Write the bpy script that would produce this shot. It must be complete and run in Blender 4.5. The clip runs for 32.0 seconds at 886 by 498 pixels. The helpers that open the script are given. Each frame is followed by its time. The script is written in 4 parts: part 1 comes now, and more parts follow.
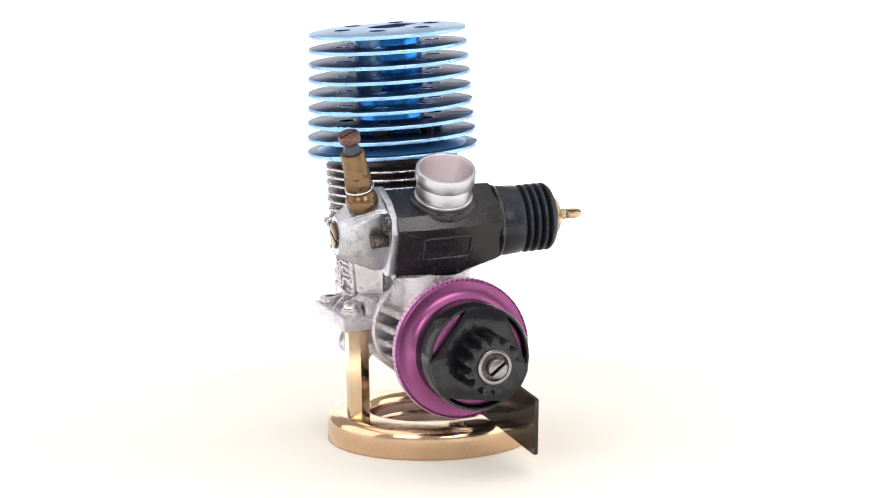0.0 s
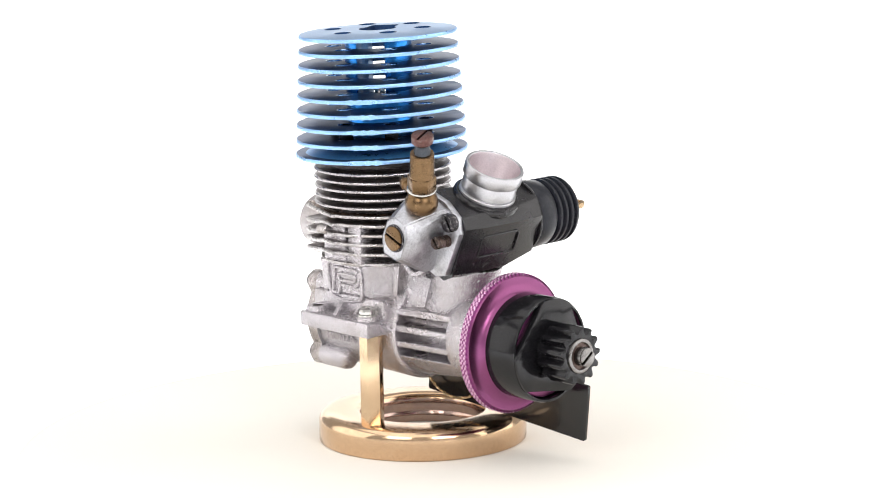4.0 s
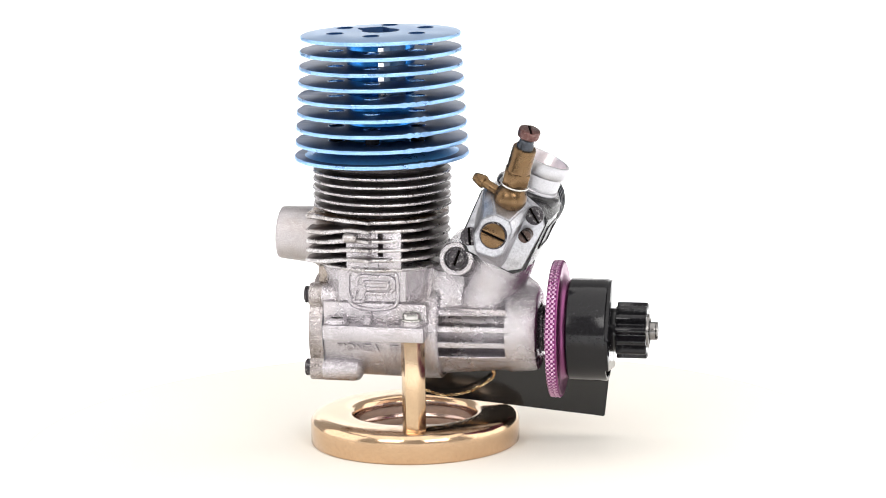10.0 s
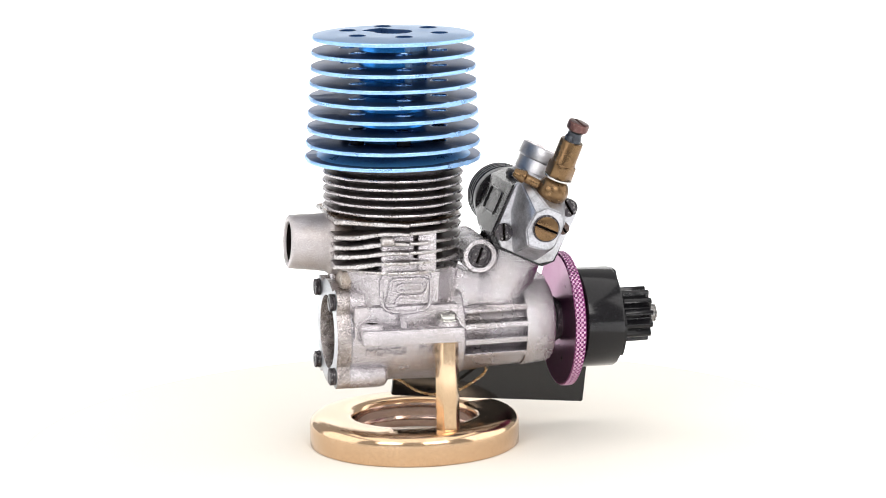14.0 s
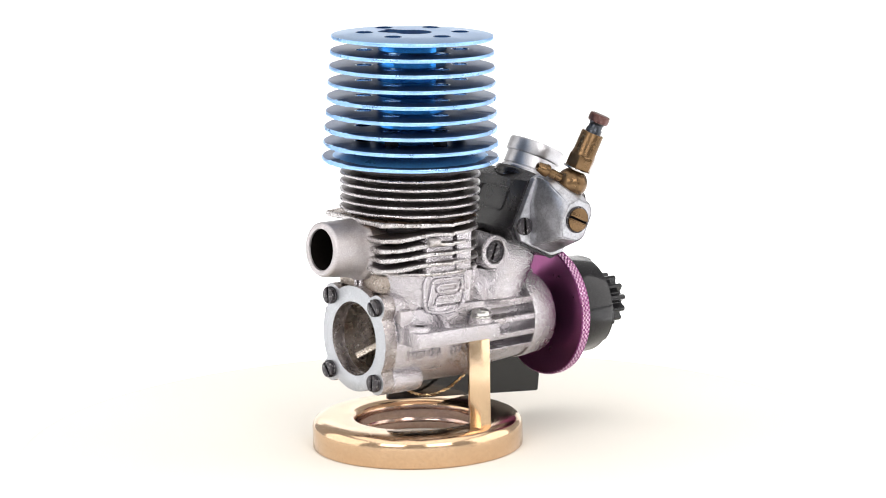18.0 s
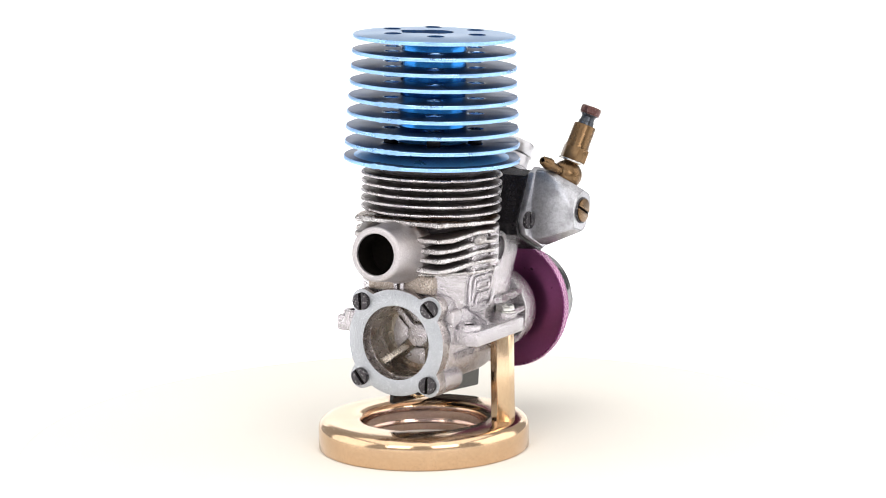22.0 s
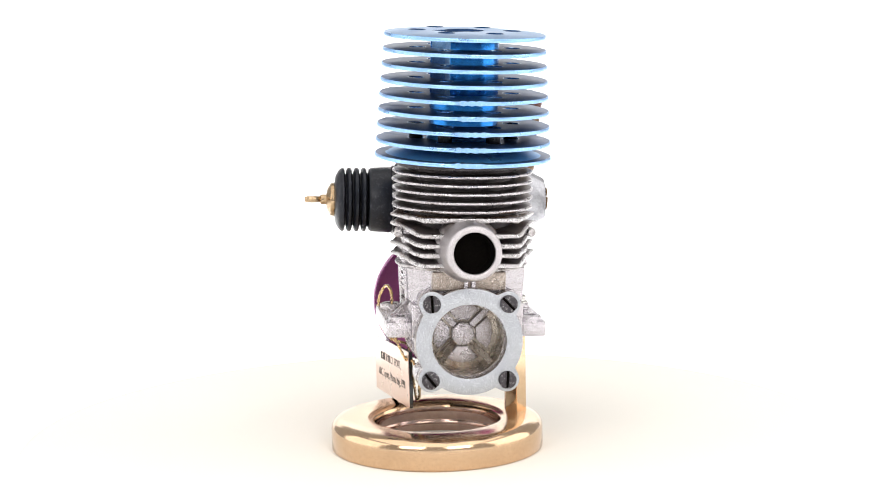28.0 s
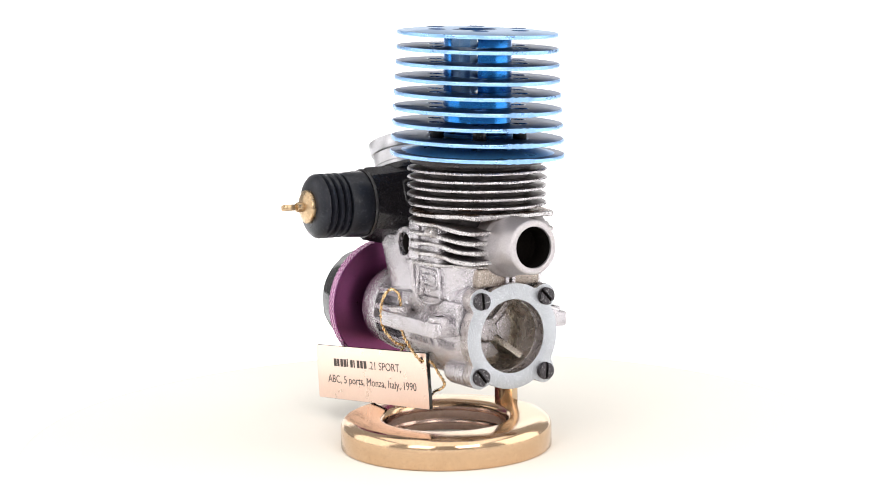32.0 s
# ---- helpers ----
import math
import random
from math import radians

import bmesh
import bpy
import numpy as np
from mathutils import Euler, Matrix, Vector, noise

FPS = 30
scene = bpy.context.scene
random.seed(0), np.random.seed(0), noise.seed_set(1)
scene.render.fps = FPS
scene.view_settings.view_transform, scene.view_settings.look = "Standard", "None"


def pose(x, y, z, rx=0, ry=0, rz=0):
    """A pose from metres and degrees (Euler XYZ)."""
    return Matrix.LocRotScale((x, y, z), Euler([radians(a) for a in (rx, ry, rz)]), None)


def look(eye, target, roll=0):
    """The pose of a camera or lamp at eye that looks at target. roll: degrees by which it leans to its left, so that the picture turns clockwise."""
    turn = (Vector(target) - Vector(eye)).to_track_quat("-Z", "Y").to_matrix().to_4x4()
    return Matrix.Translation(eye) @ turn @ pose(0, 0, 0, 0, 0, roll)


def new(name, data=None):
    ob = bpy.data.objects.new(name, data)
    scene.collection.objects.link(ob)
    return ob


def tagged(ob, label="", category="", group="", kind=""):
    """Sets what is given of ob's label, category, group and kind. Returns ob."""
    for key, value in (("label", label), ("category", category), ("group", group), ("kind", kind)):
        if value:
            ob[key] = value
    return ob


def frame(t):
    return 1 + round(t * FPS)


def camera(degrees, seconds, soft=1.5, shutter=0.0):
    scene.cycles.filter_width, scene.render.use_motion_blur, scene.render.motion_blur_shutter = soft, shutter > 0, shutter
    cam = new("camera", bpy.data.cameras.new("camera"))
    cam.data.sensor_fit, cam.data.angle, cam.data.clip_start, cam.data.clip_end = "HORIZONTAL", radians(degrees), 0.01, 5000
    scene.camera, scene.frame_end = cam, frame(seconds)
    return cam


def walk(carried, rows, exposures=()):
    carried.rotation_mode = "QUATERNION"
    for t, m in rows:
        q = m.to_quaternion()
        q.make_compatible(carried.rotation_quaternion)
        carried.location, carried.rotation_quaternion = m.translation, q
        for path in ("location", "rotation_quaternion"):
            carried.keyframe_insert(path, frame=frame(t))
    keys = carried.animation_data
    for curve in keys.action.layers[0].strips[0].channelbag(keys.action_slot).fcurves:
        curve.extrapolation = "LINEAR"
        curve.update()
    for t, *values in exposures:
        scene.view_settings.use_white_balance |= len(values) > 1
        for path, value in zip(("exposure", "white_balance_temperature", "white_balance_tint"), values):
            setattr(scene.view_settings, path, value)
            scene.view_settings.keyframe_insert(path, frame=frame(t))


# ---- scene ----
# A glow engine on a brass ring stand turns on a cream turntable before a fixed camera, over white cloth given a glow.
SECONDS = 32.0
EYE = Vector((0.0, -0.58, 0.14631))
AHEAD = Vector((0.00421, 0.98631, -0.16487))
cam = camera(21.48, SECONDS, soft=1.0)
walk(cam, [(0.0, look(EYE, EYE + AHEAD, -1.018)), (SECONDS, look(EYE, EYE + AHEAD, -1.018))])


def turn(t):
    """The turntable's angle at t seconds, in degrees."""
    s = (t - 16) / 16
    return 95.273 * s - 0.064 * s * s + 0.609 * s ** 3


# ---- light ----
world = bpy.data.worlds.new("even_fill_light")
scene.world = world
world.use_nodes = True
world.node_tree.nodes["Background"].inputs[0].default_value = (1.0, 0.985, 0.97, 1)
world.node_tree.nodes["Background"].inputs[1].default_value = 0.40


def softbox(name, eye, target, width, height, watts, colour=(1, 0.98, 0.96)):
    data = bpy.data.lights.new(name, "AREA")
    data.shape, data.size, data.size_y = "RECTANGLE", width, height
    data.energy, data.color = watts, colour
    ob = new(name, data)
    ob.matrix_world = look(eye, target)
    return ob


softbox("softbox_top", (0.0, -0.18, 0.80), (0, -0.05, 0.0), 1.3, 1.3, 6.0)
softbox("softbox_front", (-0.42, -0.78, 0.46), (0, 0, 0.05), 0.42, 0.36, 2.2)
softbox("softbox_front", (0.36, -0.80, 0.46), (0, 0, 0.05), 0.42, 0.36, 2.5)
softbox("softbox_side", (-0.75, 0.0, 0.30), (0, 0, 0.05), 0.8, 0.7, 2.3)
softbox("softbox_side", (0.75, 0.0, 0.30), (0, 0, 0.05), 0.8, 0.7, 2.9)
scene.view_settings.exposure = 0.25

# ---- materials ----


def surface(name, colour, rough=0.5, metal=0.0, grain=0.0, grain_size=0.3, vary=0.12, rough_vary=0.1,
            stain=None, stain_amount=0.0, stain_size=6.0, speck=None, speck_amount=0.0, coat=0.0, spread=0.2, gloss=0.5, relief=1.0, turned=None, beads=0.0):
    """Principled surface: fine grain (mm), broad variation, optional stains and specks of another colour.
    turned: the axis of lathe marks, which stretch the gloss. beads: relief of shot-blast pits."""
    m = bpy.data.materials.new(name)
    m.use_nodes = True
    nt = m.node_tree
    bsdf = nt.nodes["Principled BSDF"]
    N = nt.nodes.new
    L = nt.links.new
    co = N("ShaderNodeTexCoord")

    def noisy(scale, detail=3.0, w=0.5):
        n = N("ShaderNodeTexNoise")
        n.inputs["Scale"].default_value = scale
        n.inputs["Detail"].default_value = detail
        n.inputs["Roughness"].default_value = w
        L(co.outputs["Object"], n.inputs["Vector"])
        return n.outputs["Fac"]

    def ranged(src, a, b, lo, hi):
        r = N("ShaderNodeMapRange")
        r.inputs[1].default_value, r.inputs[2].default_value = a, b
        r.inputs[3].default_value, r.inputs[4].default_value = lo, hi
        L(src, r.inputs[0])
        return r.outputs[0]

    fine = noisy(1000.0 / grain_size, 2.0, 0.6)
    broad = noisy(1000.0 / stain_size, 4.0, 0.6)
    base = N("ShaderNodeMix")
    base.data_type = "RGBA"
    dark = [max(0, c * (1 - vary)) for c in colour[:3]]
    light = [min(1, c * (1 + vary)) for c in colour[:3]]
    base.inputs[6].default_value = (*dark, 1)
    base.inputs[7].default_value = (*light, 1)
    mixed = N("ShaderNodeMath")
    mixed.operation = "MULTIPLY_ADD"
    mixed.inputs[1].default_value = 0.7
    L(ranged(fine, 0.5 - spread, 0.5 + spread, 0, 1), mixed.inputs[0])
    L(ranged(broad, 0.3, 0.7, 0, 0.3), mixed.inputs[2])
    L(mixed.outputs[0], base.inputs[0])
    out = base.outputs[2]
    if stain:
        mx = N("ShaderNodeMix")
        mx.data_type = "RGBA"
        mx.inputs[7].default_value = (*stain, 1)
        L(out, mx.inputs[6])
        L(ranged(noisy(1000.0 / (stain_size * 1.7), 5.0, 0.65), 0.5, 0.72, 0, stain_amount), mx.inputs[0])
        out = mx.outputs[2]
    if speck:
        mx = N("ShaderNodeMix")
        mx.data_type = "RGBA"
        mx.inputs[7].default_value = (*speck, 1)
        L(out, mx.inputs[6])
        L(ranged(noisy(1000.0 / (grain_size * 1.6), 2.0, 0.7), 0.56, 0.66, 0, speck_amount), mx.inputs[0])
        out = mx.outputs[2]
    L(out, bsdf.inputs["Base Color"])
    L(ranged(broad, 0.3, 0.7, max(0.02, rough - rough_vary), min(1, rough + rough_vary)), bsdf.inputs["Roughness"])
    bsdf.inputs["Metallic"].default_value = metal
    bsdf.inputs["Coat Weight"].default_value = coat
    bsdf.inputs["Specular IOR Level"].default_value = gloss
    if turned:
        tg = N("ShaderNodeTangent")
        tg.direction_type, tg.axis = "RADIAL", turned
        L(tg.outputs[0], bsdf.inputs["Tangent"])
        bsdf.inputs["Anisotropic"].default_value = 0.55
        bsdf.inputs["Anisotropic Rotation"].default_value = 0.25
    if grain > 0:
        b = N("ShaderNodeBump")
        b.inputs["Strength"].default_value = grain
        b.inputs["Distance"].default_value = grain_size * 0.0005 * relief
        height = fine
        if beads > 0:
            v = N("ShaderNodeTexVoronoi")
            v.inputs["Scale"].default_value = 1000.0 / (grain_size * 1.15)
            L(co.outputs["Object"], v.inputs["Vector"])
            both = N("ShaderNodeMath")
            both.operation = "MULTIPLY_ADD"
            both.inputs[1].default_value = beads
            L(v.outputs["Distance"], both.inputs[0])
            L(fine, both.inputs[2])
            height = both.outputs[0]
        L(height, b.inputs["Height"])
        L(b.outputs[0], bsdf.inputs["Normal"])
    return m


CAST = surface("cast_aluminium", (0.492, 0.467, 0.49), 0.25, 0.92, 1.0, 0.25, 0.24, 0.05, (0.27, 0.215, 0.175), 0.4, 9, speck=(0.87, 0.83, 0.86), speck_amount=0.45, spread=0.10, relief=1.0, beads=0.8)
SATIN = surface("satin_aluminium", (0.44, 0.412, 0.42), 0.42, 0.92, 1.0, 0.24, 0.20, 0.08, (0.28, 0.22, 0.17), 0.4, 6, speck=(0.75, 0.72, 0.73), speck_amount=0.3, spread=0.12, relief=0.7)
OILSIDE = surface("oil_marked_casting", (0.40, 0.365, 0.36), 0.26, 0.9, 1.0, 0.24, 0.28, 0.06, (0.075, 0.05, 0.035), 0.85, 3.5, speck=(0.85, 0.8, 0.78), speck_amount=0.4, spread=0.10, relief=1.1)
RUSTY = surface("rust_spotted_bore", (0.43, 0.385, 0.335), 0.27, 0.92, 0.8, 0.35, 0.3, 0.06, (0.17, 0.085, 0.04), 0.7, 3, speck=(0.75, 0.68, 0.6), speck_amount=0.3, spread=0.12, relief=0.7)
STAINED = surface("oil_stained_casting", (0.32, 0.27, 0.235), 0.30, 0.87, 1.0, 0.30, 0.40, 0.06, (0.10, 0.065, 0.04), 0.6, 5, speck=(0.8, 0.75, 0.7), speck_amount=0.4, spread=0.09, relief=1.2)
# Paler blue that paints the well walls as lit.
WELL = surface("lit_well_blue", (0.22, 0.38, 0.60), 0.36, 0.85, 0.4, 0.4, 0.2, 0.06)
BEARING = surface("bearing_steel", (0.22, 0.21, 0.205), 0.24, 1.0, 0.1, 0.4, 0.15, 0.06)
CYLRIM = surface("dull_fin_rim", (0.44, 0.42, 0.435), 0.27, 0.92, 0.5, 0.34, 0.35, 0.08, (0.22, 0.18, 0.17), 0.5, 4, spread=0.10, relief=0.8)
OILY = surface("brown_oil_film", (0.20, 0.12, 0.075), 0.26, 0.8, 0.6, 0.5, 0.4, 0.08, (0.05, 0.03, 0.02), 0.7, 4, spread=0.1)
DUSTY = surface("pale_dust", (0.92, 0.9, 0.86), 0.7)
# Bright blue-white that paints the glints at the bolt holes.
GLINT = surface("painted_hole_glint", (0.50, 0.68, 0.92), 0.14, 1.0)
FUNNEL = surface("satin_funnel_inside", (0.76, 0.70, 0.72), 0.34, 0.97, 0.2, 0.4, 0.10, 0.06)
BROWNED = surface("browned_steel", (0.085, 0.06, 0.052), 0.3, 0.9, 0.3, 0.4, 0.3, 0.08, speck=(0.4, 0.36, 0.34), speck_amount=0.3)
ZINC = surface("cast_zinc_block", (0.45, 0.45, 0.478), 0.37, 0.92, 0.6, 0.5, 0.16, 0.08, (0.20, 0.197, 0.205), 0.75, 2.4, speck=(0.09, 0.085, 0.085), speck_amount=0.2, spread=0.16, relief=0.2)
# The head's blue, lightened so the recessed skirt looks lit.
SKIRT = surface("lightened_blue_anodised", (0.11, 0.40, 0.78), 0.32, 0.55, 0.1, 0.5, 0.15, 0.06)
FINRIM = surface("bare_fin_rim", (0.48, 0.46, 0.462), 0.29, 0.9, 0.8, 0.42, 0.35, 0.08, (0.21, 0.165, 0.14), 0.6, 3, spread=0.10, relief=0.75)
# Fin flats and core: gap shade painted into the colour, with brown stain.
FINS = surface("shaded_stained_face", (0.175, 0.15, 0.15), 0.36, 0.85, 0.3, 0.4, 0.3, 0.08, (0.05, 0.032, 0.024), 0.8, 6)
GAPDARK = surface("gap_shade_aluminium", (0.035, 0.029, 0.030), 0.34, 0.6, 0.3, 0.5, 0.3, 0.1, (0.016, 0.011, 0.010), 0.7, 5)
MILLED = surface("milled_aluminium", (0.39, 0.40, 0.425), 0.34, 0.95, 0.9, 0.30, 0.18, 0.08, (0.30, 0.295, 0.29), 0.4, 7, speck=(0.72, 0.73, 0.76), speck_amount=0.35, spread=0.10, relief=0.6)
BRIGHT = surface("bright_aluminium", (0.45, 0.445, 0.465), 0.38, 1.0, 0.15, 0.4, 0.12, 0.06)
STEEL = surface("plated_steel", (0.50, 0.49, 0.47), 0.25, 1.0, 0.05, 0.4, 0.1, 0.06)
BURNT = surface("burnished_screw_steel", (0.055, 0.05, 0.055), 0.36, 0.85, 0.6, 0.4, 0.4, 0.1, speck=(0.55, 0.53, 0.52), speck_amount=0.45)
BLUE = surface("blue_anodised", (0.025, 0.22, 0.64), 0.21, 0.92, 0.08, 0.5, 0.2, 0.05)
# Fin faces carry painted shade, the top plate painted sheen; rims are worn.
BLUEFACE = surface("shaded_blue_fin_face", (0.037, 0.085, 0.20), 0.36, 0.7, 0.06, 0.5, 0.2, 0.04, (0.065, 0.058, 0.06), 0.5, 12, gloss=0.2)
BLUETOP = surface("pale_sheen_blue_top", (0.33, 0.46, 0.66), 0.40, 0.9, 0.1, 0.5, 0.08, 0.06)
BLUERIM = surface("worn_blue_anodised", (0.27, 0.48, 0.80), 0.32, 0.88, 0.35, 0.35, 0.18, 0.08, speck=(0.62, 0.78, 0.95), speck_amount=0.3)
PURPLE = surface("purple_anodised", (0.215, 0.063, 0.155), 0.30, 0.95, 0.03, 0.6, 0.05, 0.03)
PURPLEDEEP = surface("purple_knurl_groove", (0.20, 0.04, 0.15), 0.4, 0.9, 0.1, 0.4, 0.15, 0.06)
PURPLERIM = surface("worn_purple_anodised", (0.62, 0.37, 0.54), 0.30, 0.9, 0.1, 0.4, 0.15, 0.06, speck=(0.9, 0.8, 0.87), speck_amount=0.4)
BLACKOX = surface("black_oxide_steel", (0.0075, 0.0072, 0.0085), 0.13, 0.0, 0.025, 0.4, 0.15, 0.03, speck=(0.02, 0.018, 0.02), speck_amount=0.08, gloss=0.3)
PLASTIC = surface("black_moulded_plastic", (0.0098, 0.0087, 0.0102), 0.24, 0.0, 0.15, 0.6, 0.3, 0.06, speck=(0.03, 0.028, 0.032), speck_amount=0.2, gloss=0.38)
RUBBER = surface("black_rubber", (0.010, 0.011, 0.016), 0.32, 0.0, 0.1, 0.5, 0.25, 0.06, speck=(0.12, 0.12, 0.13), speck_amount=0.12, gloss=0.22)
BRASS = surface("aged_brass", (0.145, 0.088, 0.044), 0.28, 0.92, 0.08, 0.5, 0.10, 0.06, (0.085, 0.05, 0.026), 0.4, 5)
BRASSLIGHT = surface("clean_brass", (0.66, 0.48, 0.27), 0.20, 1.0, 0.06, 0.5, 0.1, 0.06)
BRASSDULL = surface("dull_brass", (0.42, 0.30, 0.18), 0.28, 0.97, 0.06, 0.5, 0.15, 0.06, (0.25, 0.17, 0.10), 0.4, 3)
GOLD = surface("polished_bronze", (0.66, 0.46, 0.295), 0.165, 1.0, 0.03, 0.7, 0.08, 0.05, (0.52, 0.35, 0.21), 0.35, 7, speck=(0.86, 0.74, 0.6), speck_amount=0.07, turned="Z")
TARNISH = surface("tarnished_bronze", (0.52, 0.38, 0.315), 0.17, 1.0, 0.04, 0.7, 0.15, 0.05, (0.34, 0.25, 0.27), 0.5, 6)
BRUSHED = surface("brushed_bronze", (0.68, 0.50, 0.33), 0.20, 1.0, 0.045, 0.5, 0.1, 0.06, (0.52, 0.36, 0.24), 0.3, 5)
KNOB = surface("red_brown_needle_head", (0.105, 0.052, 0.047), 0.33, 0.85, 0.3, 0.4, 0.35, 0.08, speck=(0.3, 0.24, 0.22), speck_amount=0.25)
STEM = surface("blued_needle_stem", (0.05, 0.055, 0.065), 0.3, 0.85, 0.1, 0.4, 0.3, 0.06)
COPPERFACE = surface("copper_tag_face", (0.80, 0.60, 0.505), 0.3, 0.9, 0.04, 0.4, 0.05, 0.05)
TAGBLACK = surface("black_tag_backing", (0.010, 0.010, 0.011), 0.10, 0.0, 0.02, 0.6, 0.2, 0.04, gloss=0.5)
INK = surface("dark_engraving", (0.05, 0.035, 0.03), 0.6, 0.0, 0.05, 0.4, 0.2)
# Near black that paints the shade in holes, slots, gaps and the exhaust bore.
DARK = surface("painted_hollow_shade", (0.005, 0.004, 0.0035), 0.8, 0.0, 0.1, 0.6, 0.3, gloss=0.03)
CREAM = surface("cream_turntable_board", (0.778, 0.75, 0.695), 0.8, 0.0, 0.03, 0.5, 0.012, 0.05, (0.783, 0.757, 0.705), 0.3, 20, gloss=0.05)
GLOWCLOTH = surface("self_lit_white_cloth", (0.85, 0.85, 0.85), 0.8, 0.0, 0.05, 1.0, 0.02)
# Emission added to plain cloth so the background stays white.
glow = GLOWCLOTH.node_tree.nodes["Principled BSDF"].inputs
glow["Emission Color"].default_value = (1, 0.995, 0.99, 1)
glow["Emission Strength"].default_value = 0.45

# ---- mesh helpers (millimetres) ----
MM = 0.001
ALONG_X = Matrix(((0, 0, 1, 0), (1, 0, 0, 0), (0, 1, 0, 0), (0, 0, 0, 1)))
ALONG_Y = Matrix(((1, 0, 0, 0), (0, 0, 1, 0), (0, -1, 0, 0), (0, 0, 0, 1)))


def at(x, y, z):
    return Matrix.Translation((x, y, z))


def shaft(a, b):
    """A frame at a whose z points to b."""
    a, b = Vector(a), Vector(b)
    return Matrix.Translation(a) @ (b - a).to_track_quat("Z", "Y").to_matrix().to_4x4()


def part(name, bm, material, parent, label="", sharp=32, m=None):
    """One mesh object of the bmesh (in mm), under parent."""
    if m is not None:
        bm.transform(m)
    bm.transform(Matrix.Scale(MM, 4))
    bmesh.ops.recalc_face_normals(bm, faces=bm.faces)
    for f in bm.faces:
        f.smooth = True
    me = bpy.data.meshes.new(name)
    bm.to_mesh(me)
    bm.free()
    me.set_sharp_from_angle(angle=radians(sharp))
    mats = list(material) if isinstance(material, (list, tuple)) else [material]
    # Screw slots without a second material get the painted-shade black.
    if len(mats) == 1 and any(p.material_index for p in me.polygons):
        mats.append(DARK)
    for mat in mats:
        me.materials.append(mat)
    ob = new(name, me)
    ob.parent = parent
    if label:
        tagged(ob, label)
    return ob


def merge(bm, other, m=None):
    if m is not None:
        other.transform(m)
    me = bpy.data.meshes.new("piece")
    other.to_mesh(me)
    other.free()
    bm.from_mesh(me)
    bpy.data.meshes.remove(me)
    return bm


def lathe(profile, segs=48, closed=False, radius=None, start=0.0, sweep=360.0):
    """Turns (r, z) points about z. closed: the profile is a loop. radius(angle, z, r): a changed r."""
    bm = bmesh.new()
    full = abs(sweep - 360) < 1e-6
    rings = []
    for r, z in profile:
        if r < 1e-6:
            rings.append([bm.verts.new((0, 0, z))])
            continue
        row = []
        for i in range(segs if full else segs + 1):
            a = radians(start + sweep * i / segs)
            q = radius(a, z, r) if radius else r
            row.append(bm.verts.new((q * math.cos(a), q * math.sin(a), z)))
        rings.append(row)
    pairs = list(zip(rings, rings[1:])) + ([(rings[-1], rings[0])] if closed else [])
    for p, q in pairs:
        n = max(len(p), len(q))
        for i in range(n if full else n - 1):
            j = (i + 1) % n
            vs = []
            for v in (p[i % len(p)], p[j % len(p)], q[j % len(q)], q[i % len(q)]):
                if v not in vs:
                    vs.append(v)
            if len(vs) > 2:
                try:
                    bm.faces.new(vs)
                except ValueError:
                    pass
    return bm


def rounded(r, z0, z1, e=0.3, inner=0.0):
    """Profile of a disc or washer with rounded rims."""
    k = e * 0.3
    out = [(r - e, z0), (r - k, z0 + k), (r, z0 + e), (r, z1 - e), (r - k, z1 - k), (r - e, z1)]
    if inner > 0:
        return [(inner + k, z0), *out, (inner + k, z1), (inner, z1 - k), (inner, z0 + k)]
    return [(0, z0), *out, (0, z1)]


def disc(r, z0, z1, e=0.3, inner=0.0, segs=48, radius=None):
    return lathe(rounded(r, z0, z1, e, inner), segs, inner > 0, radius)


def prism(outline, z0, z1, bevel=0.0, steps=2, holes=()):
    """A plate of that outline, from z0 to z1, with holes through it."""
    bm = bmesh.new()
    edges = []
    for loop in (outline, *holes):
        vs = [bm.verts.new((x, y, z0)) for x, y in loop]
        edges += [bm.edges.new((vs[i], vs[(i + 1) % len(vs)])) for i in range(len(vs))]
    if holes:
        bmesh.ops.triangle_fill(bm, use_beauty=True, edges=edges)
    else:
        bm.faces.new(bm.verts)
    low = list(bm.faces)
    up = bmesh.ops.extrude_face_region(bm, geom=low, use_keep_orig=True)
    for v in up["geom"]:
        if isinstance(v, bmesh.types.BMVert):
            v.co.z = z1
    bmesh.ops.recalc_face_normals(bm, faces=bm.faces)
    if bevel > 0:
        rim = [e for e in bm.edges if len(e.link_faces) == 2 and e.calc_face_angle(0) > 0.9]
        bmesh.ops.bevel(bm, geom=rim, offset=bevel, segments=steps, affect="EDGES", profile=0.5, clamp_overlap=True)
    return bm


def block(x0, x1, y0, y1, z0, z1, bevel=0.3):
    return prism([(x0, y0), (x1, y0), (x1, y1), (x0, y1)], z0, z1, bevel)


def ring_pts(r, n=32, cx=0.0, cy=0.0, start=0.0):
    return [(cx + r * math.cos(start + 2 * math.pi * i / n), cy + r * math.sin(start + 2 * math.pi * i / n)) for i in range(n)]


def round_rect(x0, x1, y0, y1, r, n=5):
    pts = []
    for cx, cy, a in ((x1 - r, y1 - r, 0), (x0 + r, y1 - r, 90), (x0 + r, y0 + r, 180), (x1 - r, y0 + r, 270)):
        for i in range(n + 1):
            b = radians(a + 90 * i / n)
            pts.append((cx + r * math.cos(b), cy + r * math.sin(b)))
    return pts


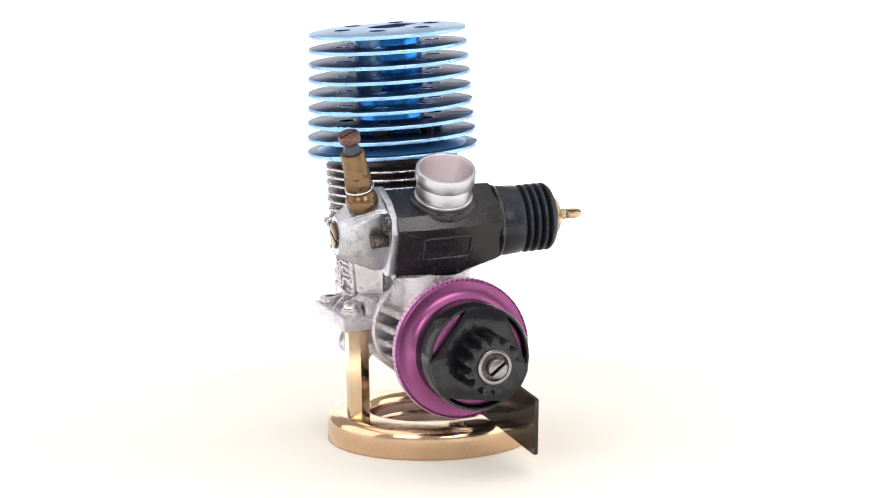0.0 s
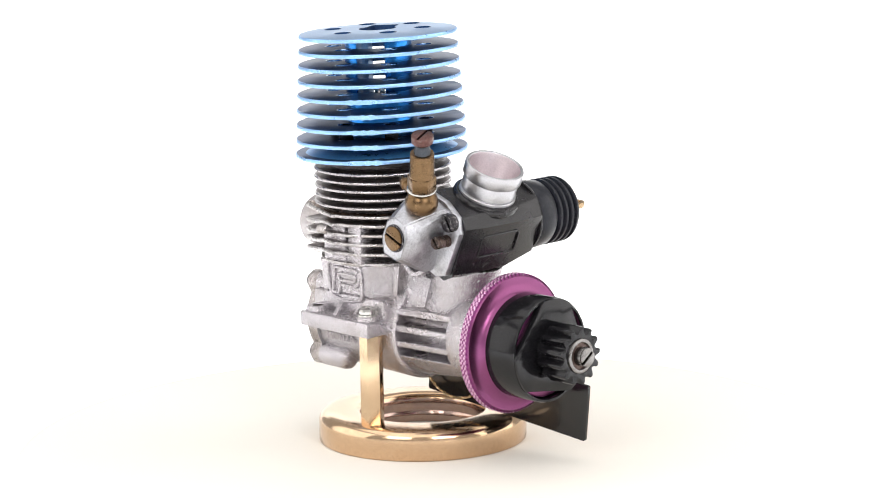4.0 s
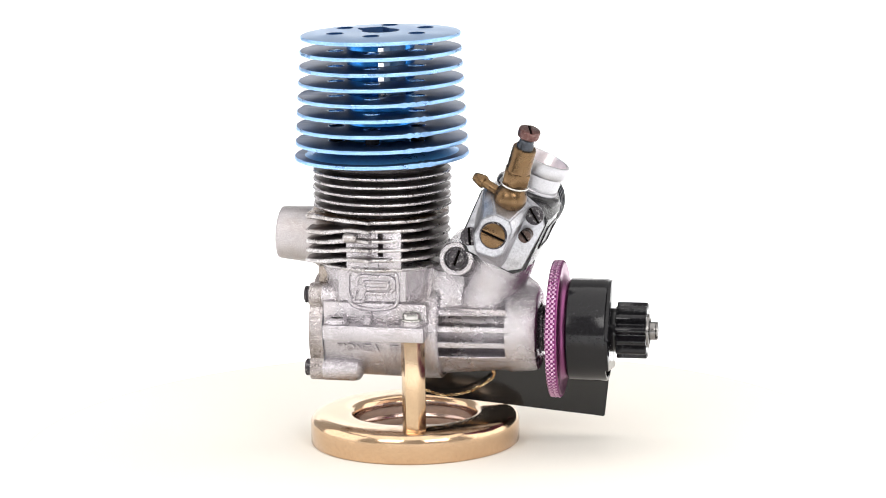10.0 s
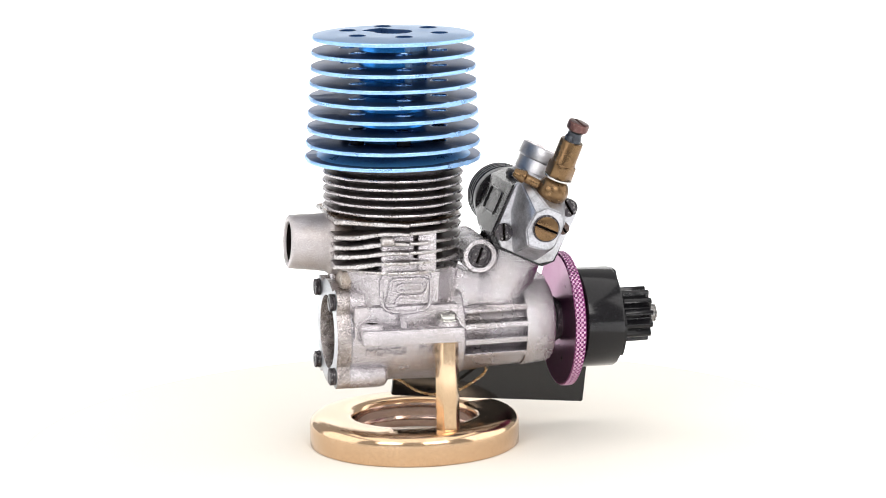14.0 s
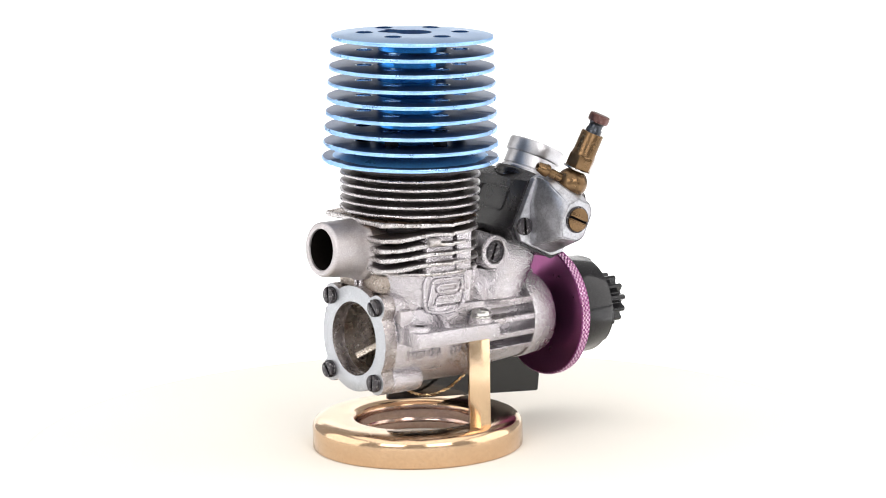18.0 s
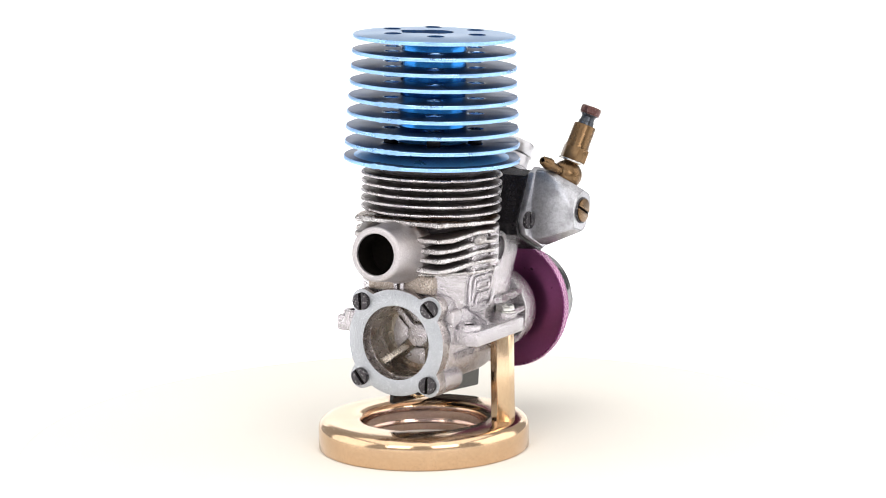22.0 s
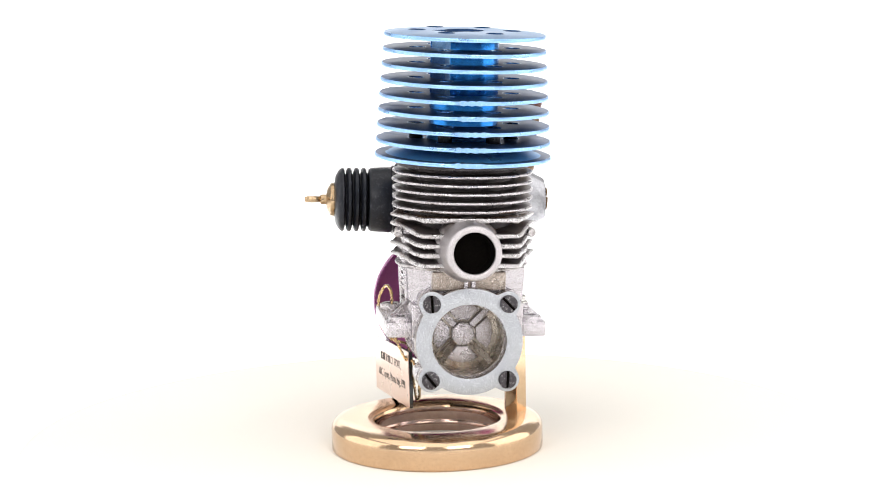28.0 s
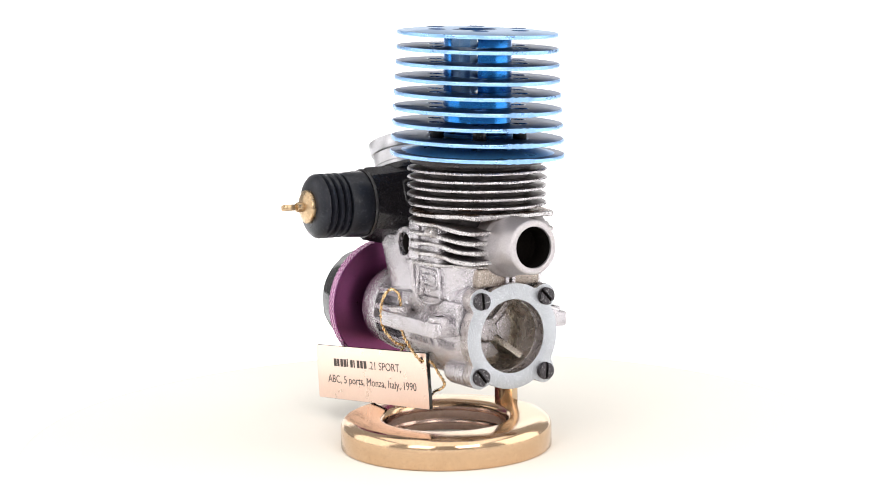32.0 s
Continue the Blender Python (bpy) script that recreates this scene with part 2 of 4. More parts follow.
def loft(sections):
    """Skins a row of loops of equal count, and closes the ends."""
    bm = bmesh.new()
    rows = [[bm.verts.new(p) for p in s] for s in sections]
    for p, q in zip(rows, rows[1:]):
        n = len(p)
        for i in range(n):
            bm.faces.new((p[i], p[(i + 1) % n], q[(i + 1) % n], q[i]))
    bm.faces.new(rows[0])
    bm.faces.new(rows[-1])
    return bm


def tube(points, r, segs=8, closed=False):
    """A round bar along points."""
    pts = [Vector(p) for p in points]
    n = len(pts)
    bm = bmesh.new()
    rows = []
    side = None
    for i, p in enumerate(pts):
        a = pts[(i - 1) % n] if closed or i else p
        b = pts[(i + 1) % n] if closed or i < n - 1 else p
        d = (b - a).normalized()
        if side is None:
            side = d.orthogonal().normalized()
        side = (side - d * side.dot(d)).normalized()
        up = d.cross(side)
        rows.append([bm.verts.new(p + r * (math.cos(2 * math.pi * k / segs) * side + math.sin(2 * math.pi * k / segs) * up)) for k in range(segs)])
    for i in range(n if closed else n - 1):
        p, q = rows[i], rows[(i + 1) % n]
        for k in range(segs):
            bm.faces.new((p[k], p[(k + 1) % segs], q[(k + 1) % segs], q[k]))
    if not closed:
        bm.faces.new(rows[0])
        bm.faces.new(rows[-1])
    return bm


def spline(points, steps=8, closed=False):
    """A smooth line through points."""
    P = [Vector(p) for p in points]
    n = len(P)
    out = []
    for i in range(n if closed else n - 1):
        a, b, c, d = (P[(i + k) % n] if closed else P[min(max(i + k, 0), n - 1)] for k in (-1, 0, 1, 2))
        for j in range(steps):
            t = j / steps
            out.append(0.5 * ((2 * b) + (c - a) * t + (2 * a - 5 * b + 4 * c - d) * t * t + (3 * b - a - 3 * c + d) * t ** 3))
    if not closed:
        out.append(P[-1])
    return out


def lettering(body, size, depth):
    """Raised letters in the built-in font, lying in xy, size and depth in mm."""
    curve = bpy.data.curves.new("lettering", "FONT")
    curve.body, curve.size, curve.extrude = body, size, depth
    curve.align_x = "LEFT"
    curve.resolution_u = 4
    ob = bpy.data.objects.new("lettering", curve)
    scene.collection.objects.link(ob)
    me = ob.evaluated_get(bpy.context.evaluated_depsgraph_get()).to_mesh()
    bm = bmesh.new()
    bm.from_mesh(me)
    bpy.data.objects.remove(ob)
    bpy.data.curves.remove(curve)
    return bm


def slotted_head(r, h, slot=0.5, depth=0.5, angle=0.0, dome=0.15):
    """A screw head on z = 0 with a slot across: two half heads over a full foot."""
    bm = disc(r, 0, h - depth, 0.1, segs=28)
    # The slot's floor takes the second material, dark as shade.
    for f in bm.faces:
        f.material_index = 1 if f.calc_center_median().z > h - depth - 0.05 else 0
    n = 14
    for s in (0, math.pi):
        a0 = math.asin(min(0.9, slot / r))
        arc = [(r * math.cos(a0 + (math.pi - 2 * a0) * i / n + s), r * math.sin(a0 + (math.pi - 2 * a0) * i / n + s)) for i in range(n + 1)]
        merge(bm, prism(arc, h - depth - 0.01, h, dome))
    bm.transform(Matrix.Rotation(radians(angle), 4, "Z"))
    return bm


def hex_pts(r, start=0.0):
    return [(r * math.cos(radians(start + 60 * i)), r * math.sin(radians(start + 60 * i))) for i in range(6)]


# ---- the white cloth sweep, given a glow ----


def sweep():
    """White cloth: a floor that curves up behind the turntable into a back wall."""
    bm = bmesh.new()
    line = [(-1.1, -0.03), (0.75, -0.03)]
    line += [(0.75 + 0.35 * math.sin(radians(a)), 0.32 - 0.35 * math.cos(radians(a))) for a in range(10, 91, 10)]
    line += [(1.1, 0.45)]
    rows = [[bm.verts.new((x * 1000, y * 1000, z * 1000)) for x in (-0.55, 0.55)] for y, z in line]
    for p, q in zip(rows, rows[1:]):
        bm.faces.new((p[0], p[1], q[1], q[0]))
    bmesh.ops.solidify(bm, geom=list(bm.faces), thickness=3)
    return bm


tagged(part("backdrop", sweep(), GLOWCLOTH, None), "plain white cloth sweep with added glow, under and behind the turntable", "backdrop", kind="structure")

# ---- turntable ----
turntable = tagged(new("turntable"), "round cream board turntable under the display stand", "turntable")
part("board", lathe([(0, -4), (105.2, -4), (106, -3.4), (106, -0.5), (105.6, 0), (0, 0)], 160), CREAM, turntable)
part("foot", lathe([(0, -26.5), (60, -26.5), (60, -4.2), (0, -4.2)], 64), CREAM, turntable)

# ---- display stand ----
stand = tagged(new("display_stand"), "polished bronze ring base with one hexagonal post", "stand")
RING = (-5.3, -1.9)
ring_profile = [(26.3, 0), (26.6, 0.3), (26.6, 5.3), (26.4, 6.1), (25.9, 6.85), (25.0, 7.4), (23.6, 7.7), (17.5, 7.7),
                (16.5, 7.5), (15.9, 7.0), (15.6, 6.2), (15.5, 5.2), (15.5, 3.4), (15.7, 3.2), (15.7, 2.9), (15.5, 2.7), (15.5, 0.3), (15.8, 0)]
bm = lathe(ring_profile, 128, True)
for f in bm.faces:
    c = f.calc_center_median()
    f.material_index = 1 if math.hypot(c.x, c.y) < 15.8 and c.z < 6.0 else 0
part("ring_base", bm, [GOLD, TARNISH], stand, "polished bronze ring with rounded rims", sharp=50, m=at(*RING, 0.05))
POST = (6.95, -18.95)
part("post", prism(hex_pts(2.97, 24.9), 7.5, 31.2, 0.1), BRUSHED, stand, "hexagonal brushed bronze post", m=at(*POST, 0))

# crumbs of dust on the ring
dice = random.Random(5)
bm = bmesh.new()
for k in range(18):
    a, r = radians(dice.gauss(165, 24)), dice.uniform(17, 24)
    e = dice.uniform(0.07, 0.2)
    merge(bm, prism([(e * 1.3, 0), (0.2 * e, e), (-e, 0.4 * e), (-0.4 * e, -e)], 0, e * 0.4), at(RING[0] + r * math.cos(a), RING[1] + r * math.sin(a), 7.45))
tagged(part("dust", bm, DUSTY, stand, "pale crumbs of dust"), kind="stuff")

# ---- engine ----
ENGINE = Matrix.Translation(Vector((-8.837, -9.561, 30.852)) * MM) @ pose(0, 0, 0, 0, 0, 25.5) @ pose(0, 0, 0, 0, 1.0, 0) @ pose(0, 0, 0, 2.0, 0, 0)
engine = tagged(new("model_engine"), "small glow engine with blue finned head on bronze stand", "engine")


def case_outline(n=120, r=13.05, ear=3.05, ex=9.35, ez=9.3):
    """Round flange with four screw ears."""
    pts = []
    for i in range(n):
        a = 2 * math.pi * i / n
        d = Vector((math.cos(a), math.sin(a)))
        best = r
        for sx in (-1, 1):
            for sz in (-1, 1):
                c = Vector((sx * ex, sz * ez))
                b = d.dot(c)
                q = b * b - (c.length_squared - ear * ear)
                if b > 0 and q >= 0:
                    best = max(best, b + math.sqrt(q))
        pts.append((d.x * best, d.y * best))
    return pts


# crankcase: barrel, upper block, front housing and nose in one casting
bm = lathe([(9.0, -13.0), (12.3, -13.0), (12.6, -12.5), (13.0, 14.6), (12.9, 15.4), (12.3, 15.9), (7.5, 16.0), (7.5, -2.0), (9.0, -2.2)], 72, True)
case = part("crankcase", bm, CAST, engine, "grey sand-textured cast aluminium crankcase", m=ALONG_X)


def octo(x, y, cx, cy, z):
    return [(px, py, z) for px, py in ((x, -cy), (x, cy), (cx, y), (-cx, y), (-x, cy), (-x, -cy), (-cx, -y), (cx, -y))]


bm = loft([octo(12.6, 13.2, 8.3, 8.6, 8.4), octo(12.6, 13.9, 8.3, 8.4, 9.2), octo(12.9, 14.2, 8.4, 8.4, 14.5), octo(13.6, 14.5, 8.6, 8.8, 16.9)])
part("upper_block", bm, CAST, case)
for s in (-1, 1):
    part("side_wall", block(-12.5, 13.5, s * 11.8 - 1.9, s * 11.8 + 1.9, 0.6, 8.6, 0.5), CAST, case)
    part("rear_web", block(-15.6, -14.6, s * 0.9 - 0.5, s * 0.9 + 0.5, 11.5, 17.0, 0.2), CAST, case)
bm = loft([[(8, -8.5, 5), (15.4, -9.0, 5), (23.0, -5.5, 5.5), (23.0, -4.5, 13.5), (8, -6.5, 17)], [(8, 8.5, 5), (15.4, 9.0, 5), (23.0, 5.5, 5.5), (23.0, 4.5, 13.5), (8, 6.5, 17)]])
part("front_web", bm, CAST, case)
part("rear_shoulder", block(-14.6, -6, -9.0, 9.0, 12.2, 16.8, 0.5), STAINED, case)

# front housing: core, ribs with open slots, nose
bm = lathe([(0, 15.5), (7.6, 15.5), (7.4, 33), (0, 33)], 40)
bm.transform(ALONG_X)
housing = part("front_housing", bm, CAST, case)


def house_r(x):
    return 12.3 - (x - 15.5) * 0.085


def rib(z, h):
    """A flat rib across the housing at height z, following its taper."""
    secs = []
    for x in (15.4, 32.7):
        R = house_r(x)
        y0, y1 = (math.sqrt(max(0.2, R * R - q * q)) for q in (z - h / 2, z + h / 2))
        secs.append([(x, -y0, z - h / 2), (x, y0, z - h / 2), (x, y1, z + h / 2), (x, -y1, z + h / 2)])
    return loft(secs)


for z, h in ((6.0, 1.5), (2.05, 1.5), (-1.9, 1.5), (-5.75, 1.5)):
    bm = rib(z, h)
    bmesh.ops.bevel(bm, geom=bm.edges[:], offset=0.2, segments=1, affect="EDGES")
    part("rib", bm, CAST, housing)


def cap(z0, z1, top):
    """The closed crown or sump of the housing, beyond its slots."""
    secs = []
    n = 10
    for x in (15.4, 32.7):
        R = house_r(x) - (0.0 if top else 0.6)
        z = z0 if top else z1
        a0 = math.asin(max(-1, min(1, z / R)))
        arc = []
        for i in range(n + 1):
            a = a0 + (math.pi - 2 * a0) * i / n if top else a0 - (math.pi + 2 * a0) * i / n
            arc.append((x, R * math.cos(a), R * math.sin(a)))
        secs.append(arc)
    return loft(secs)


part("housing_deck", block(15.4, 32.6, -9.6, 9.6, 5.4, 6.9, 0.3), CAST, housing)
part("housing_sump", cap(-12, -6.3, False), CAST, housing)
AXLE = pose(0, 0, 0, 0, -0.6, 0)
bm = lathe([(0, 32.2), (10.9, 32.2), (11.1, 32.8), (10.5, 39.0), (10.2, 39.6), (9.6, 39.9), (6.4, 39.9), (6.2, 39.2), (0, 39.0)], 64)
bm.transform(ALONG_X)
bm.transform(AXLE)
nose = part("nose_ring", bm, CAST, case)
bm = loft([[(31.5, -1.1, 9.0), (39.7, -1.0, 9.6), (39.3, -0.8, 11.6), (36.2, -0.7, 14.0), (30.5, -0.9, 14.8)], [(31.5, 1.1, 9.0), (39.7, 1.0, 9.6), (39.3, 0.8, 11.6), (36.2, 0.7, 14.0), (30.5, 0.9, 14.8)]])
part("web", bm, CAST, case)

# carburettor neck and its pinch lug
NECK0, NECK1 = Vector((24.6, 0, 3.0)), Vector((31.3, 0, 22.3))
bm = lathe([(0, 0), (8.6, 0), (8.5, 1.5), (8.3, 3), (8.2, 4.5), (8.1, 6), (8.1, 8), (8.5, 17.3), (8.3, 17.9), (7.0, 18.2), (6.5, 16.5), (0, 16.5)], 56)
bm.transform(shaft(NECK0, NECK1))
for v in bm.verts:
    v.co.z = max(v.co.z, 6.2)
part("carburettor_neck", bm, CAST, case)
# Added black ring stands for the dark gap between neck and carburettor.
part("neck_seal", lathe(rounded(8.2, 18.0, 18.8, 0.2, 6.0), 48, True), DARK, case, "black ring painting the dark gap under the carburettor", m=shaft(NECK0, NECK1))
for s in (-1, 1):
    bm = lathe([(0, 0), (4.0, 0), (4.3, 0.4), (4.3, 8.9), (4.1, 9.2), (3.1, 9.2), (2.95, 9.0), (2.9, 7.6), (0, 7.6)], 40)
    lug = part("pinch_lug", bm, CAST, case, m=at(20.1, 0, 19.3) @ (ALONG_Y if s > 0 else ALONG_Y @ Matrix.Rotation(math.pi, 4, "X")))
    if s > 0:
        # Dark disc paints the shade at the bottom of the open lug.
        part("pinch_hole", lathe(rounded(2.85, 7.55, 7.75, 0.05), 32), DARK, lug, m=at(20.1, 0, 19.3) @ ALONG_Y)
        continue
    bm = slotted_head(2.1, 1.2, 0.32, 0.6, 70)
    part("pinch_screw", bm, BURNT, lug, m=at(20.1, s * 7.5, 19.3) @ (ALONG_Y if s > 0 else ALONG_Y @ Matrix.Rotation(math.pi, 4, "X")))
    part("pinch_screw_rim", lathe(rounded(2.85, 7.5, 8.6, 0.1, 2.2), 32, True), BURNT, lug, m=at(20.1, 0, 19.3) @ (ALONG_Y if s > 0 else ALONG_Y @ Matrix.Rotation(math.pi, 4, "X")))
# rear flange, bore, screws
bm = prism(case_outline(), -16.5, -13.0, 0.35, 2, [ring_pts(9.1, 56)])
bm.transform(ALONG_X)
bm.normal_update()
for f in bm.faces:
    f.material_index = 0 if abs(f.normal.x) > 0.6 else 1
flange = part("rear_flange", bm, [MILLED, OILSIDE], case, "bright machined rear flange with open bore")
for sy in (-1, 1):
    for sz in (-1, 1):
        n = -3.4 if sz < 0 else -6.5
        bm = lathe([(0, -13.2), (3.1, -13.2), (3.1, n - 2.2), (2.8, n - 1.0), (1.9, n - 0.2), (0, n)], 28)
        bm.transform(ALONG_X)
        part("screw_boss", bm, CAST, case, m=at(0, sy * 9.35, sz * 9.3))
        bm = slotted_head(2.15, 1.5, 0.3, 0.75, {(-1, 1): 135, (1, 1): 95, (1, -1): 130, (-1, -1): 88}[(sy, sz)], 0.25)
        part("case_screw", bm, BURNT, flange, "dark slotted screw", m=at(-16.45, sy * 9.35, sz * 9.3) @ ALONG_X @ Matrix.Rotation(math.pi, 4, "X"))

# inside of the bore: wall, hub, spokes and sectors
bm = lathe([(9.05, -13.0), (8.9, -13.0), (8.8, -3.0), (0, -3.0), (0, -2.6), (9.05, -2.6)], 56)
bm.transform(ALONG_X)
bore = part("bore", bm, RUSTY, case, "oil-stained inside of the crankcase")
oct_hub = [(2.9 * math.cos(radians(22.5 + 45 * i)), 2.9 * math.sin(radians(22.5 + 45 * i))) for i in range(8)]
bm = prism(oct_hub, 3.0, 5.6, 0.2)
part("hub", bm, CAST, bore, m=ALONG_X @ Matrix.Rotation(math.pi, 4, "X"))
for i in range(4):
    a = 45 + 90 * i
    bm = block(2.8, 8.8, -0.75, 0.75, 3.0, 11.3 if i < 2 else 5.0, 0.15)
    for v in bm.verts:
        if v.co.z > 4 and v.co.x < 4 and i < 2:
            v.co.z = 5.0
    part("spoke", bm, RUSTY if i < 2 else CAST, bore, m=ALONG_X @ Matrix.Rotation(math.pi, 4, "X") @ Matrix.Rotation(radians(a), 4, "Z"))
    sec = [(q * math.cos(radians(b)), q * math.sin(radians(b))) for q, bs in ((3.4, (-22, 0, 22)), (7.4, (34, 17, 0, -17, -34))) for b in bs]
    bm = prism(sec, 3.0, 4.5, 0.25)
    part("sector", bm, CAST, bore, m=ALONG_X @ Matrix.Rotation(math.pi, 4, "X") @ Matrix.Rotation(radians(90 * i), 4, "Z"))

# mounting flanges
for s in (-1, 1):
    lug = part("mounting_flange", block(-11.5, 13.7, min(s * 11, s * 19.6), max(s * 11, s * 19.6), 0.2, 4.0, 0.45), CAST, case)
    for x in (-8.6, 10.15):
        bm = lathe([(1.45, 3.8), (3.05, 3.8), (2.9, 5.0), (2.6, 5.25), (1.55, 5.25), (1.45, 5.0)], 28, True)
        part("hole_boss", bm, CAST, lug, m=at(x, s * 15.95, 0))
    # Dark discs fill the holes and paint their depth as shade.
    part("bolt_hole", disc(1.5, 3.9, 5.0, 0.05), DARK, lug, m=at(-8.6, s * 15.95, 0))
    if s < 0:
        bm = disc(2.7, 5.2, 5.6, 0.1)
        merge(bm, lathe([(2.25, 5.55), (2.35, 6.2), (2.2, 6.9), (1.7, 7.2), (0.9, 7.3), (0, 7.2)], 28))
        merge(bm, block(-1.5, 1.5, -0.28, 0.28, 7.0, 7.4, 0.05), Matrix.Rotation(0.6, 4, "Z"))
        part("mounting_bolt", bm, STEEL, lug, "shiny plated pan head bolt", m=at(10.15, s * 15.95, 0))
    else:
        part("bolt_hole", disc(1.5, 3.9, 5.0, 0.05), DARK, lug, m=at(10.15, s * 15.95, 0))
    bm = loft([[(-1.6, s * 13.5, 3.9), (-0.2, s * 13.5, 3.9), (-0.2, s * 13.5, 7.2), (-1.6, s * 13.5, 7.2)], [(-1.6, s * 17.5, 3.9), (-0.2, s * 17.5, 3.9), (-0.2, s * 14.4, 6.9), (-1.6, s * 14.4, 6.9)]])
    part("gusset", bm, CAST, lug)
    # raised badge: nested rounded bands
    face = at(0.3, s * 14.25, 12.0) @ Matrix.Rotation(radians(90 - s * 3.7), 4, "X") @ (Matrix.Rotation(math.pi, 4, "Y") if s > 0 else Matrix.Identity(4))
    bm = tube(spline([(-6.3, 1.6, 0), (-6.0, 3.9, 0), (-4.6, 4.7, 0), (0, 5.0, 0), (4.7, 4.6, 0), (5.9, 3.6, 0), (6.1, 0, 0), (5.8, -3.2, 0), (4.3, -4.4, 0), (0, -5.0, 0), (-4.2, -4.4, 0), (-5.8, -3.0, 0)], 5, True), 0.5, 8, True)
    badge = part("badge", bm, CAST, case, "raised cast badge of nested rounded bands", m=face)
    bm = tube(spline([(-3.5, 3.3, 0), (0, 3.4, 0), (4.0, 3.4, 0), (5.1, 2.6, 0), (5.3, 1.3, 0), (4.8, 0, 0), (3.4, -0.9, 0), (0, -0.95, 0), (-1.5, -0.9, 0), (-2.2, -1.6, 0), (-2.8, -3.0, 0), (-4.8, -2.9, 0), (-4.6, -1.5, 0), (-4.1, 1.0, 0)], 4, True), 0.46, 8, True)
    part("badge_band", bm, CAST, badge, m=face)
    bm = tube([(x, y, 0) for x, y in round_rect(-2.4, 3.8, 0.3, 2.0, 0.8, 5)], 0.42, 8, True)
    part("badge_band", bm, CAST, badge, m=face)
    if s < 0:
        bm = lettering("MONZA   ITALY", 2.9, 0.16)
        part("lettering", bm, CAST, case, "raised cast lettering", m=at(-9.4, -12.6, -4.1) @ Matrix.Rotation(radians(99), 4, "X"))
    else:
        bm = lettering("MONZA   ITALY", 2.9, 0.16)
        part("lettering", bm, CAST, case, "raised cast lettering", m=at(11.0, 12.62, -3.6) @ Matrix.Rotation(radians(180), 4, "Z") @ Matrix.Rotation(radians(99), 4, "X"))

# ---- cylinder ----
# Core painted near black so the gaps between fins look shaded.
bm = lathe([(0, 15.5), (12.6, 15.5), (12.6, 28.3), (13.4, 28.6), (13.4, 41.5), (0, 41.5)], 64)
cylinder = part("cylinder", bm, GAPDARK, engine, "cylinder core painted dark as shade between its fins")


def case_fin(z, n=160, wave=-1.25):
    """A cast fin: round in front, square behind, dipping towards the exhaust."""
    bm = bmesh.new()
    rows = []
    for i in range(n):
        a = 2 * math.pi * i / n
        c, s = math.cos(a), math.sin(a)
        if c >= 0:
            R = 16.9
        else:
            # straight rear edge, then a straight flank to the round front
            R = min(17.1 / max(1e-3, -c), 16.95 / max(1e-3, -0.347 * c + 0.938 * abs(s)) if s else 99)
            R = min(R, 20.9)
        R += 0.12 * math.sin(7 * a + z) + 0.08 * math.sin(17 * a + 2 * z)
        def lift(r):
            q = min(1, max(0, (-r * c - 4.0) / 10.0))
            return wave * q * q * (3 - 2 * q) + 0.04 * math.sin(9 * a + z * 3)
        w = 1.0 + (0.35 + 0.15 * math.sin(11 * a + z)) * min(1, max(0, -c * 2))
        row = []
        for r, h in ((11.5, -0.55), (R - 0.5, -0.5 * w), (R - 0.1, -0.3 * w), (R, 0.0), (R - 0.1, 0.3 * w), (R - 0.5, 0.45 * w), (11.5, 0.5)):
            row.append(bm.verts.new((r * c, r * s, z + h + lift(r))))
        rows.append(row)
    for i in range(n):
        p, q = rows[i], rows[(i + 1) % n]
        for k in range(7):
            f = bm.faces.new((p[k], p[(k + 1) % 7], q[(k + 1) % 7], q[k]))
            # The rim keeps bare metal; lower fins' flats take the painted shade.
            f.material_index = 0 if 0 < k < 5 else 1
    return bm


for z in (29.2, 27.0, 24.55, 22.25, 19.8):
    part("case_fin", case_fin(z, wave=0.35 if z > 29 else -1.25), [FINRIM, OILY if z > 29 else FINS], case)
bm = lathe([(11.5, 16.6), (15.9, 16.7), (16.3, 16.9), (16.4, 17.2), (16.3, 17.5), (15.9, 17.7), (11.5, 17.8)], 96, True)
part("case_fin", bm, FINRIM, case)
for k, z in enumerate((31.4, 33.5, 35.6, 37.7, 39.8)):
    bm = lathe([(12.5, z - 0.55), (16.9, z - 0.42), (17.25, z - 0.25), (17.35, z), (17.25, z + 0.25), (16.9, z + 0.42), (12.5, z + 0.55)], 96, True,
               lambda a, h, r: r + (0.07 * math.sin(5 * a + h) + 0.05 * math.sin(13 * a + 2 * h) if r > 15 else 0))
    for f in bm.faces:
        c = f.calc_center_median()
        # Flats inside the rim take the painted gap shade.
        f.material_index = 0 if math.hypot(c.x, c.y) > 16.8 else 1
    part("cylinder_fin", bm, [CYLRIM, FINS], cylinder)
part("head_gasket", lathe(rounded(16.6, 41.3, 42.9, 0.3, 9), 80, True), GAPDARK, cylinder)
